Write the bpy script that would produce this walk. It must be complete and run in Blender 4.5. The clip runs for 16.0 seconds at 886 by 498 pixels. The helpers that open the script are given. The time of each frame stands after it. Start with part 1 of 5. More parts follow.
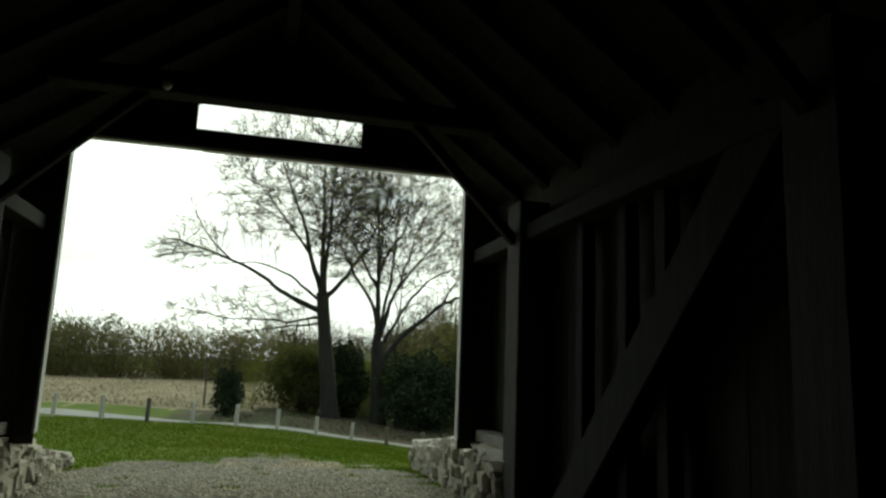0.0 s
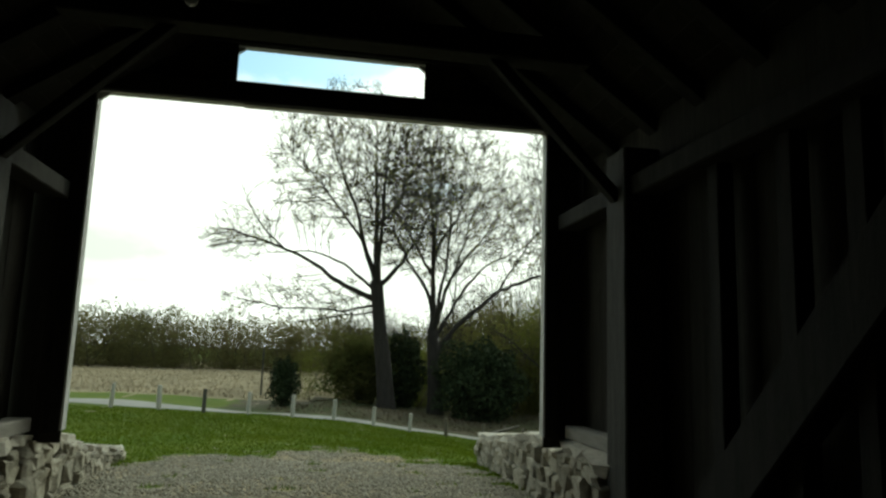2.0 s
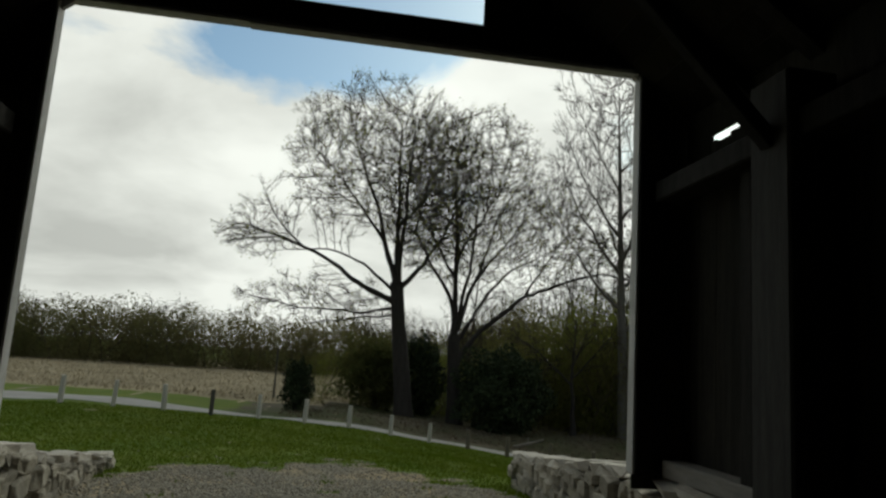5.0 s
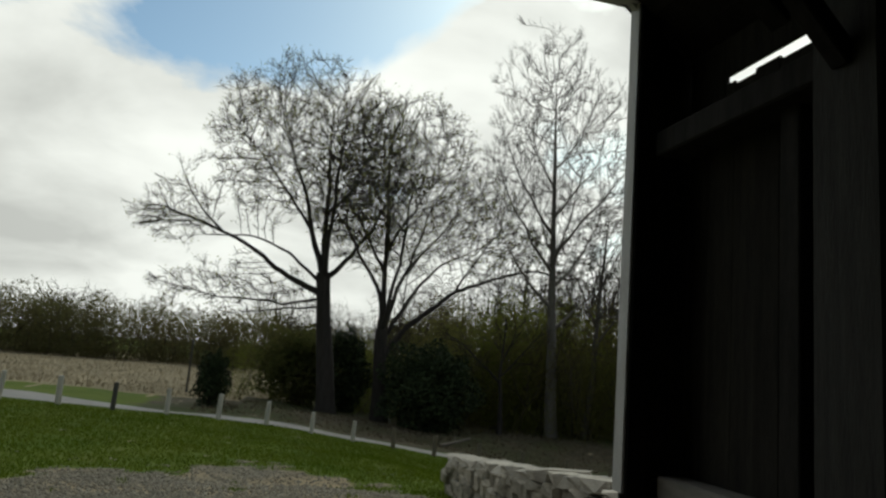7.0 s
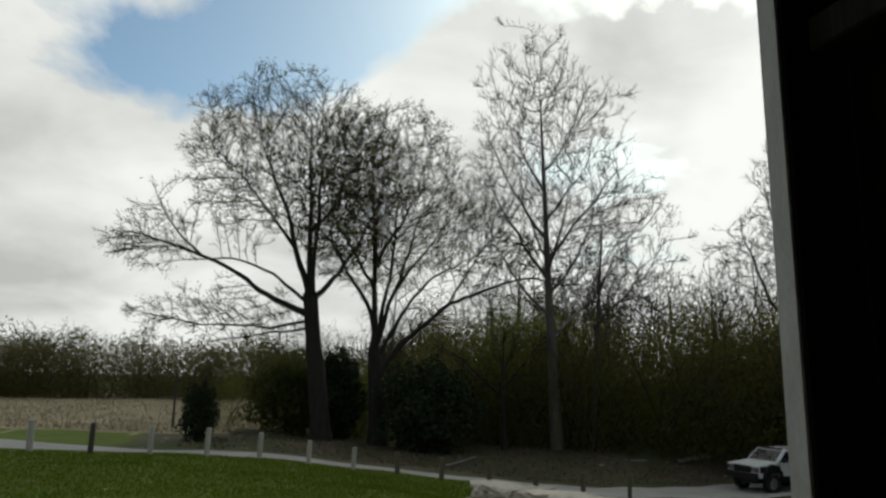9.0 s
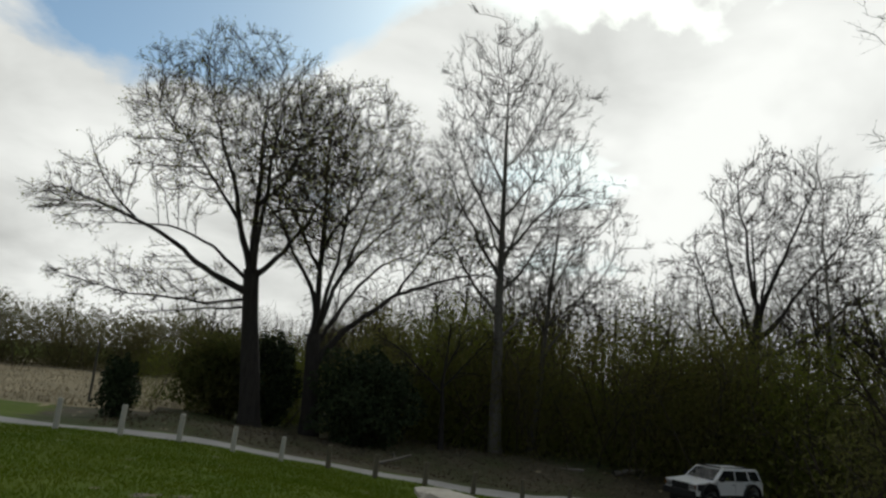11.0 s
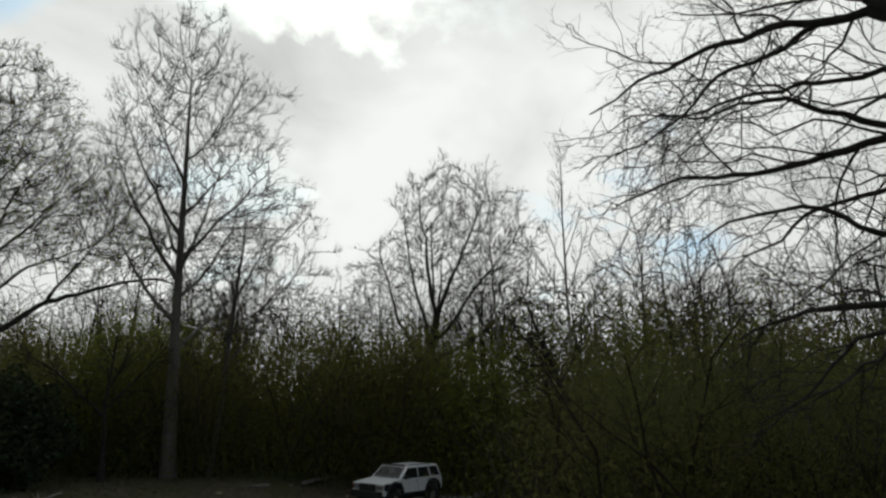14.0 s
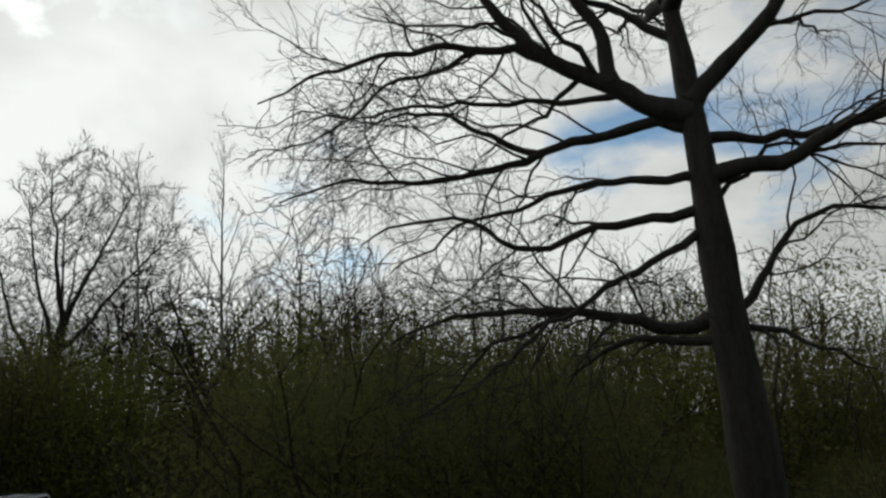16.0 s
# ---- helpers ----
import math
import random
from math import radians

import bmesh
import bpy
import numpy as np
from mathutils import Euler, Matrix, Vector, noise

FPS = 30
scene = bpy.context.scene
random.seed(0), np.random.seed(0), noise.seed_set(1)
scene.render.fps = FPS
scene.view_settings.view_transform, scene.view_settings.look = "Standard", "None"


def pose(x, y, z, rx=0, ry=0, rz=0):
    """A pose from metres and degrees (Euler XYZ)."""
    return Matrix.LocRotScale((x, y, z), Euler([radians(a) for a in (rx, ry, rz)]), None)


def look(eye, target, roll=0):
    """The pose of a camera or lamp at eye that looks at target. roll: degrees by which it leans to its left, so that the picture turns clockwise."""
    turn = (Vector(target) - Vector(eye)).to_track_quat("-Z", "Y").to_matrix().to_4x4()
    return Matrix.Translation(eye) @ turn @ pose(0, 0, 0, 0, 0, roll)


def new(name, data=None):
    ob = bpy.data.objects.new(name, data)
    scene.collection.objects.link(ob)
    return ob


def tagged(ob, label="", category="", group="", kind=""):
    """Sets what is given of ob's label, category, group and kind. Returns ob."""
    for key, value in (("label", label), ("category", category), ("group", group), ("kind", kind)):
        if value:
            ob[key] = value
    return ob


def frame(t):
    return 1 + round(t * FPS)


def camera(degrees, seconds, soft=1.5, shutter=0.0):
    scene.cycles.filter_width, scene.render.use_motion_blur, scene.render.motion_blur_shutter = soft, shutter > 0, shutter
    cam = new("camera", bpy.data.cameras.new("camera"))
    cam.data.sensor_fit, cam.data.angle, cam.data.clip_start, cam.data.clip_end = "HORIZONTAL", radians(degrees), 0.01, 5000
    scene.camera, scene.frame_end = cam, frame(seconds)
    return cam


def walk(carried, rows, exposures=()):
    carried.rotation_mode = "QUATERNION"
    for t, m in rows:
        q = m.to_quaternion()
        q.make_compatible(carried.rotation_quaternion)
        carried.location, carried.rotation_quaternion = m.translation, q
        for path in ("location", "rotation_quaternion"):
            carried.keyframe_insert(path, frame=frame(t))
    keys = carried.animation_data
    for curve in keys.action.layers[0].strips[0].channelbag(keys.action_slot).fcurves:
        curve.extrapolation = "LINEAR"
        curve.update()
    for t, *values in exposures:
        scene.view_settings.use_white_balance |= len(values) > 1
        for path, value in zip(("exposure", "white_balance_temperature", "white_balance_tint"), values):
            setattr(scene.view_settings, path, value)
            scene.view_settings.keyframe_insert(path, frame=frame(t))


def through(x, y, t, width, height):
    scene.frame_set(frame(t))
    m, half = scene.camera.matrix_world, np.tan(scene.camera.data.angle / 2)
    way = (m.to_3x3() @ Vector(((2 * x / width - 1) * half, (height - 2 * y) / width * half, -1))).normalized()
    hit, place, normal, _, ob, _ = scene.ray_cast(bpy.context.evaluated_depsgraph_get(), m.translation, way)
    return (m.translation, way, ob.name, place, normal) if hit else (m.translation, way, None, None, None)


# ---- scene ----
cam = camera(64.85, 16.0, soft=2.5)
ROWS = [
    (0.0, 0.181, 1.484, 1.611, 99.57, -2.24, -14.58),
    (0.5, 0.192, 1.844, 1.578, 99.12, -3.19, -11.07),
    (1.0, 0.216, 2.200, 1.553, 98.71, -3.94, -12.33),
    (1.5, 0.221, 2.519, 1.539, 99.31, -2.69, -15.98),
    (2.0, 0.203, 2.779, 1.560, 98.57, -1.88, -10.29),
    (2.5, 0.150, 3.050, 1.576, 98.94, -3.28, -8.05),
    (3.0, 0.122, 3.364, 1.595, 99.99, -2.50, -6.70),
    (3.5, 0.161, 3.741, 1.569, 103.61, -4.32, -4.20),
    (4.0, 0.126, 4.044, 1.564, 102.09, -3.24, -8.61),
    (6.5, 0.298, 5.550, 1.444, 98.07, -4.11, -9.60),
    (7.0, 0.273, 5.905, 1.449, 99.28, -4.69, -15.28),
    (7.5, 0.263, 6.289, 1.440, 100.33, -5.59, -13.03),
    (8.0, 0.262, 6.689, 1.423, 98.13, -4.81, -13.75),
    (8.5, 0.264, 7.089, 1.411, 100.67, -1.01, -16.02),
    (11.0, 0.468, 8.892, 1.346, 100.60, -5.32, -21.26),
    (11.5, 0.515, 9.157, 1.331, 100.02, -3.32, -30.29),
    (12.0, 0.567, 9.364, 1.316, 102.30, -3.78, -29.07),
    (12.5, 0.637, 9.549, 1.305, 102.00, -2.13, -34.44),
    (13.0, 0.732, 9.790, 1.284, 101.16, -1.92, -39.75),
    (13.5, 0.863, 10.062, 1.248, 102.81, -0.71, -38.99),
    (14.0, 1.013, 10.317, 1.200, 102.89, -0.88, -46.60),
    (14.5, 1.192, 10.534, 1.154, 105.18, -1.73, -52.44),
    (15.0, 1.386, 10.689, 1.139, 105.32, -0.18, -58.98),
    (15.5, 1.568, 10.684, 1.136, 103.36, 0.01, -69.46),
    (16.0, 1.774, 10.715, 1.170, 103.58, 1.69, -74.06),
]
walk(cam, [(t, pose(x, y, z, a, b, c)) for t, x, y, z, a, b, c in ROWS],
     exposures=[(0.0, 0.8, 6800, -12), (2.0, 0.72, 6800, -12), (2.8, 0.2, 6800, -8), (3.6, -0.3, 6740, -3), (4.2, -0.25, 6740, 0), (6.4, -0.05, 6700, 1), (8.5, -0.22, 6650, 3), (11.0, -0.2, 6600, 5), (13.2, -0.2, 6580, 5), (14.4, -0.33, 6540, 5), (16.0, -0.28, 6500, 5)])

# ---- sky and sun ----
SUN_AZ, SUN_EL = 36.0, 34.0  # degrees clockwise from +y, above the horizon
world = bpy.data.worlds.new("world")
scene.world = world
world.use_nodes = True
wt = world.node_tree
wt.nodes.clear()


def wnode(kind, **values):
    n = wt.nodes.new(kind)
    for k, v in values.items():
        n.inputs[k.replace("_", " ")].default_value = v
    return n


w_out = wt.nodes.new("ShaderNodeOutputWorld")
w_coord = wt.nodes.new("ShaderNodeTexCoord")
w_sky = wt.nodes.new("ShaderNodeTexSky")
w_sky.sky_type = "NISHITA"
w_sky.sun_disc = False
w_sky.sun_elevation, w_sky.sun_rotation = radians(SUN_EL), radians(SUN_AZ)
w_sky.dust_density, w_sky.ozone_density, w_sky.air_density = 1.2, 0.25, 0.8
w_blue = wnode("ShaderNodeBackground", Strength=0.135)
w_tint = wt.nodes.new("ShaderNodeMix")
w_tint.data_type, w_tint.blend_type = "RGBA", "MULTIPLY"
w_tint.inputs[0].default_value = 1.0
w_tint.inputs[7].default_value = (0.80, 0.97, 1.0, 1)
wt.links.new(w_sky.outputs[0], w_tint.inputs[6])
wt.links.new(w_tint.outputs[2], w_blue.inputs[0])
# clouds lie on a flat layer overhead: the view direction over its height
w_sep = wt.nodes.new("ShaderNodeSeparateXYZ")
wt.links.new(w_coord.outputs["Generated"], w_sep.inputs[0])


def wmath(op, a, b=None):
    n = wt.nodes.new("ShaderNodeMath")
    n.operation = op
    for i, v in enumerate((a, b)):
        if v is None:
            continue
        if isinstance(v, (int, float)):
            n.inputs[i].default_value = v
        else:
            wt.links.new(v, n.inputs[i])
    return n.outputs[0]


w_h = wmath("ADD", wmath("MAXIMUM", w_sep.outputs[2], 0.0), 0.30)
w_vec = wt.nodes.new("ShaderNodeCombineXYZ")
wt.links.new(wmath("DIVIDE", w_sep.outputs[0], w_h), w_vec.inputs[0])
wt.links.new(wmath("DIVIDE", w_sep.outputs[1], w_h), w_vec.inputs[1])
w_vec.inputs[2].default_value = 20.7
w_n1 = wnode("ShaderNodeTexNoise", Scale=1.5, Detail=8.0, Roughness=0.55, Distortion=0.25)
w_n2 = wnode("ShaderNodeTexNoise", Scale=2.1, Detail=6.0, Roughness=0.5, Distortion=0.3)
w_turn = wt.nodes.new("ShaderNodeMapping")
w_turn.inputs["Rotation"].default_value = (0, 0, radians(2))
wt.links.new(w_vec.outputs[0], w_turn.inputs[0])
for n in (w_n1, w_n2):
    wt.links.new(w_turn.outputs[0], n.inputs["Vector"])
w_cover = wt.nodes.new("ShaderNodeValToRGB")
w_cover.color_ramp.elements[0].position, w_cover.color_ramp.elements[1].position = 0.43, 0.53
w_low = wt.nodes.new("ShaderNodeMapRange")
w_low.interpolation_type = "SMOOTHSTEP"
for k, v in (("From Min", 0.10), ("From Max", 0.42), ("To Min", 0.22), ("To Max", 0.0)):
    w_low.inputs[k].default_value = v
wt.links.new(w_sep.outputs[2], w_low.inputs[0])
wt.links.new(wmath("ADD", w_n1.outputs[0], w_low.outputs[0]), w_cover.inputs[0])
w_shade = wt.nodes.new("ShaderNodeValToRGB")
w_shade.color_ramp.elements[0].position, w_shade.color_ramp.elements[1].position = 0.30, 0.62
w_shade.color_ramp.elements[0].color = (0.62, 0.62, 0.62, 1)
w_shade.color_ramp.elements[1].color = (1.0, 1.0, 1.0, 1)
wt.links.new(w_n2.outputs[0], w_shade.inputs[0])
# thin cloud passes the sun's light on mostly forwards: bright round the sun, dull away from it
w_dot = wt.nodes.new("ShaderNodeVectorMath")
w_dot.operation = "DOT_PRODUCT"
wt.links.new(w_coord.outputs["Generated"], w_dot.inputs[0])
w_dot.inputs[1].default_value = (math.sin(radians(SUN_AZ)) * math.cos(radians(SUN_EL)), math.cos(radians(SUN_AZ)) * math.cos(radians(SUN_EL)), math.sin(radians(SUN_EL)))
w_glow = wt.nodes.new("ShaderNodeMapRange")
w_glow.interpolation_type = "SMOOTHSTEP"
for k, v in (("From Min", -0.25), ("From Max", 0.95), ("To Min", 0.42), ("To Max", 1.14)):
    w_glow.inputs[k].default_value = v
wt.links.new(w_dot.outputs["Value"], w_glow.inputs[0])
w_cloud = wnode("ShaderNodeBackground", Strength=0.98)
wt.links.new(w_glow.outputs[0], w_cloud.inputs["Strength"])
wt.links.new(w_shade.outputs[0], w_cloud.inputs[0])
w_mix = wt.nodes.new("ShaderNodeMixShader")
wt.links.new(w_cover.outputs[0], w_mix.inputs[0])
wt.links.new(w_blue.outputs[0], w_mix.inputs[1])
wt.links.new(w_cloud.outputs[0], w_mix.inputs[2])
wt.links.new(w_mix.outputs[0], w_out.inputs[0])

sun_data = bpy.data.lights.new("sun", "SUN")
sun_data.energy, sun_data.angle, sun_data.color = 0.5, radians(12), (1.0, 0.96, 0.88)
sun = new("sun", sun_data)
sa, se = radians(SUN_AZ), radians(SUN_EL)
sun.matrix_world = look((math.sin(sa) * math.cos(se) * 60, math.cos(sa) * math.cos(se) * 60, math.sin(se) * 60), (0, 0, 0))

# ---- materials ----


def material(name, colour, other, scale=6.0, fine=60.0, rough=0.85, bump=0.3, stretch=(1, 1, 1), metal=0.0, contrast=(0.35, 0.65), island=0.0, per_object=0.0, spec=0.3, depth=0.02, through=0.0):
    """Two colours mixed by a coarse and a fine noise, with relief; island / per_object: how far pieces differ in brightness."""
    m = bpy.data.materials.new(name)
    m.use_nodes = True
    nt = m.node_tree
    bsdf = nt.nodes["Principled BSDF"]
    link = nt.links.new
    coord = nt.nodes.new("ShaderNodeTexCoord")
    mapping = nt.nodes.new("ShaderNodeMapping")
    mapping.inputs["Scale"].default_value = stretch
    link(coord.outputs["Object"], mapping.inputs[0])
    big, small = nt.nodes.new("ShaderNodeTexNoise"), nt.nodes.new("ShaderNodeTexNoise")
    for n, s in ((big, scale), (small, fine)):
        n.inputs["Scale"].default_value, n.inputs["Detail"].default_value = s, 5.0
        link(mapping.outputs[0], n.inputs["Vector"])
    ramp = nt.nodes.new("ShaderNodeMapRange")
    ramp.inputs["From Min"].default_value, ramp.inputs["From Max"].default_value = contrast
    mixn = nt.nodes.new("ShaderNodeMath")
    mixn.operation = "MULTIPLY_ADD"
    link(small.outputs[0], mixn.inputs[0])
    mixn.inputs[1].default_value = 0.45
    half = nt.nodes.new("ShaderNodeMath")
    half.operation = "MULTIPLY"
    link(big.outputs[0], half.inputs[0])
    half.inputs[1].default_value = 0.55
    link(half.outputs[0], mixn.inputs[2])
    link(mixn.outputs[0], ramp.inputs[0])
    mix = nt.nodes.new("ShaderNodeMix")
    mix.data_type = "RGBA"
    mix.inputs[6].default_value, mix.inputs[7].default_value = (*colour, 1), (*other, 1)
    link(ramp.outputs[0], mix.inputs[0])
    out = mix.outputs[2]
    if island or per_object:
        hsv = nt.nodes.new("ShaderNodeHueSaturation")
        rnd = nt.nodes.new("ShaderNodeMapRange")
        if island:
            src = nt.nodes.new("ShaderNodeNewGeometry").outputs["Random Per Island"]
        else:
            src = nt.nodes.new("ShaderNodeObjectInfo").outputs["Random"]
        k = island or per_object
        rnd.inputs["To Min"].default_value, rnd.inputs["To Max"].default_value = 1 - k, 1 + k
        link(src, rnd.inputs[0])
        link(rnd.outputs[0], hsv.inputs["Value"])
        link(out, hsv.inputs["Color"])
        out = hsv.outputs[0]
    link(out, bsdf.inputs["Base Color"])
    bsdf.inputs["Roughness"].default_value, bsdf.inputs["Metallic"].default_value = rough, metal
    bsdf.inputs["Specular IOR Level"].default_value = spec
    if bump:
        b = nt.nodes.new("ShaderNodeBump")
        b.inputs["Strength"].default_value, b.inputs["Distance"].default_value = bump, depth
        link(mixn.outputs[0], b.inputs["Height"])
        link(b.outputs[0], bsdf.inputs["Normal"])
    if through:
        # thin leaves pass part of the light on
        thin = nt.nodes.new("ShaderNodeBsdfTranslucent")
        blend = nt.nodes.new("ShaderNodeMixShader")
        blend.inputs[0].default_value = through
        link(out, thin.inputs[0])
        link(bsdf.outputs[0], blend.inputs[1])
        link(thin.outputs[0], blend.inputs[2])
        link(blend.outputs[0], nt.nodes["Material Output"].inputs["Surface"])
    return m


# Bridge wood set near black: the interior's gloom is put into these colours.
GLOOM_WOOD = material("gloom_timber", (0.014, 0.0135, 0.012), (0.032, 0.030, 0.026), 3, 25, 0.8, 0.4, (6, 6, 0.6), per_object=0.25, spec=0.12)
ROOF_WOOD = material("gloom_roof_boards", (0.013, 0.012, 0.010), (0.027, 0.024, 0.019), 3, 25, 0.85, 0.4, (0.6, 6, 6), per_object=0.25, spec=0.12)
SIDING = material("gloom_siding_boards", (0.023, 0.022, 0.019), (0.050, 0.046, 0.038), 3, 25, 0.85, 0.4, (6, 6, 0.5), per_object=0.3, spec=0.12)
WHITE_PAINT = material("white_paint", (0.62, 0.63, 0.62), (0.45, 0.45, 0.43), 4, 40, 0.6, 0.15, (3, 3, 0.6))
# Lighter copy of the timber: light on the posts' inner faces painted in.
LIT_POST_TIMBER = material("lit_truss_posts", (0.027, 0.027, 0.024), (0.052, 0.050, 0.044), 3, 25, 0.8, 0.4, (6, 6, 0.6), per_object=0.2)
RAIL_WOOD = material("pale_timber", (0.30, 0.28, 0.25), (0.20, 0.19, 0.17), 4, 30, 0.8, 0.3, (6, 1, 6))
PLANK = material("floor_planks", (0.13, 0.11, 0.09), (0.22, 0.19, 0.15), 3, 25, 0.85, 0.3, (0.6, 6, 6), per_object=0.25)
STONE = material("limestone", (0.40, 0.37, 0.30), (0.20, 0.18, 0.14), 4, 22, 0.9, 0.9, per_object=0.28, depth=0.04)
CAP = material("limestone_caps", (0.52, 0.49, 0.42), (0.33, 0.30, 0.25), 4, 22, 0.9, 0.7, per_object=0.15, depth=0.03)
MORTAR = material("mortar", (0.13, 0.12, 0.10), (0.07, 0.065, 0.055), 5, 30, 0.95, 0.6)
PEBBLE = material("gravel_stones", (0.32, 0.295, 0.23), (0.165, 0.148, 0.112), 9, 40, 0.9, 0.2, island=0.4)
ROAD = material("gravel_road", (0.36, 0.35, 0.33), (0.26, 0.25, 0.235), 0.8, 18, 0.95, 0.3)
GRASS = material("grass_blades", (0.082, 0.132, 0.009), (0.125, 0.158, 0.017), 0.7, 12, 0.7, 0, island=0.12, spec=0.05, through=0.45)
POST_WOOD = material("grey_post_wood", (0.52, 0.50, 0.44), (0.36, 0.34, 0.29), 4, 30, 0.85, 0.4, (5, 5, 0.7))
POST_DARK = material("dark_post_wood", (0.05, 0.05, 0.045), (0.09, 0.085, 0.07), 4, 30, 0.85, 0.4, (5, 5, 0.7))
POST_BROWN = material("brown_post_wood", (0.16, 0.14, 0.10), (0.10, 0.085, 0.06), 4, 30, 0.85, 0.4, (5, 5, 0.7))
BARK = material("dark_bark", (0.020, 0.017, 0.015), (0.045, 0.040, 0.034), 2.5, 14, 0.9, 0.8, (3, 3, 0.6), depth=0.04)
BARK_PALE = material("pale_bark", (0.26, 0.25, 0.22), (0.12, 0.11, 0.09), 1.2, 9, 0.85, 0.5, (2, 2, 0.6))
BARK_SYC = material("mottled_pale_bark", (0.17, 0.16, 0.14), (0.085, 0.078, 0.065), 1.0, 9, 0.85, 0.5, (2, 2, 0.6))
BARK_GREY = material("grey_bark", (0.055, 0.050, 0.043), (0.10, 0.09, 0.078), 2, 12, 0.9, 0.4, (3, 3, 0.6))
BRUSH = material("brush_stems", (0.055, 0.048, 0.034), (0.09, 0.078, 0.056), 1.5, 9, 0.9, 0, island=0.3, spec=0.05)
TWIG = material("twigs", (0.030, 0.026, 0.021), (0.056, 0.047, 0.038), 2, 12, 0.9, 0, island=0.2, spec=0.05)
BUD = material("young_leaves", (0.17, 0.20, 0.04), (0.26, 0.24, 0.08), 1.5, 9, 0.6, 0, island=0.4, spec=0.05, through=0.50)
CEDAR = material("cedar_foliage", (0.022, 0.034, 0.016), (0.042, 0.056, 0.026), 1.5, 9, 0.7, 0, island=0.4, spec=0.05)
SHRUB = material("undergrowth_leaves", (0.108, 0.120, 0.032), (0.148, 0.130, 0.045), 0.25, 3, 0.8, 0, island=0.12, spec=0.05, through=0.50)
SHRUB_GREEN = material("spring_undergrowth_leaves", (0.120, 0.148, 0.024), (0.152, 0.166, 0.036), 0.25, 3, 0.8, 0, island=0.12, spec=0.05, through=0.50)
BRAMBLE = material("bramble_leaves", (0.075, 0.095, 0.028), (0.120, 0.110, 0.042), 0.25, 3, 0.8, 0, island=0.12, spec=0.05, through=0.50)
BRAMBLE_STEM = material("bramble_stems", (0.034, 0.029, 0.021), (0.060, 0.050, 0.036), 1.5, 9, 0.9, 0, island=0.3, spec=0.05)
# Far leaves: a greyer undergrowth tone that paints in the distance haze.
HAZED_SHRUB = material("hazed_scrub_leaves", (0.105, 0.112, 0.042), (0.14, 0.122, 0.058), 0.1, 1, 0.8, 0, island=0.1, spec=0.05, through=0.50)
LITTER = material("leaf_litter", (0.085, 0.068, 0.045), (0.14, 0.115, 0.078), 3, 9, 0.9, 0, island=0.4, spec=0.05, through=0.20)
STRAW = material("corn_stubble", (0.36, 0.31, 0.21), (0.25, 0.21, 0.135), 2, 9, 0.9, 0, island=0.3, spec=0.05)
LIMB = material("fallen_limb_wood", (0.22, 0.20, 0.17), (0.13, 0.115, 0.095), 3, 15, 0.9, 0.4)
CAR_WHITE = material("white_car_paint", (0.80, 0.80, 0.79), (0.74, 0.74, 0.72), 2, 30, 0.32, 0.0, spec=0.5)
CAR_BLACK = material("black_trim", (0.012, 0.012, 0.012), (0.022, 0.022, 0.022), 5, 40, 0.55, 0.1)
TYRE = material("tyre_rubber", (0.014, 0.014, 0.014), (0.028, 0.027, 0.025), 8, 60, 0.85, 0.4)
CHROME = material("bright_metal", (0.55, 0.55, 0.55), (0.40, 0.40, 0.40), 5, 40, 0.3, 0.0, metal=0.9)
CAR_GLASS = material("dark_car_glass", (0.015, 0.018, 0.02), (0.022, 0.025, 0.027), 1, 5, 0.06, 0.0, spec=0.6)
# Headlight and amber colours darkened: the shade on the car's nose is in them.
SHADED_LENS = material("shaded_lamp_lens", (0.22, 0.22, 0.22), (0.16, 0.16, 0.16), 5, 40, 0.15, 0.0, spec=0.6)
SHADED_AMBER = material("shaded_amber_lens", (0.16, 0.07, 0.02), (0.12, 0.05, 0.02), 5, 40, 0.2, 0.0)
RED_LENS = material("red_lens", (0.32, 0.02, 0.02), (0.25, 0.015, 0.015), 5, 40, 0.2, 0.0)
BULB = material("frosted_bulb", (0.6, 0.6, 0.58), (0.5, 0.5, 0.48), 5, 40, 0.25, 0.0)


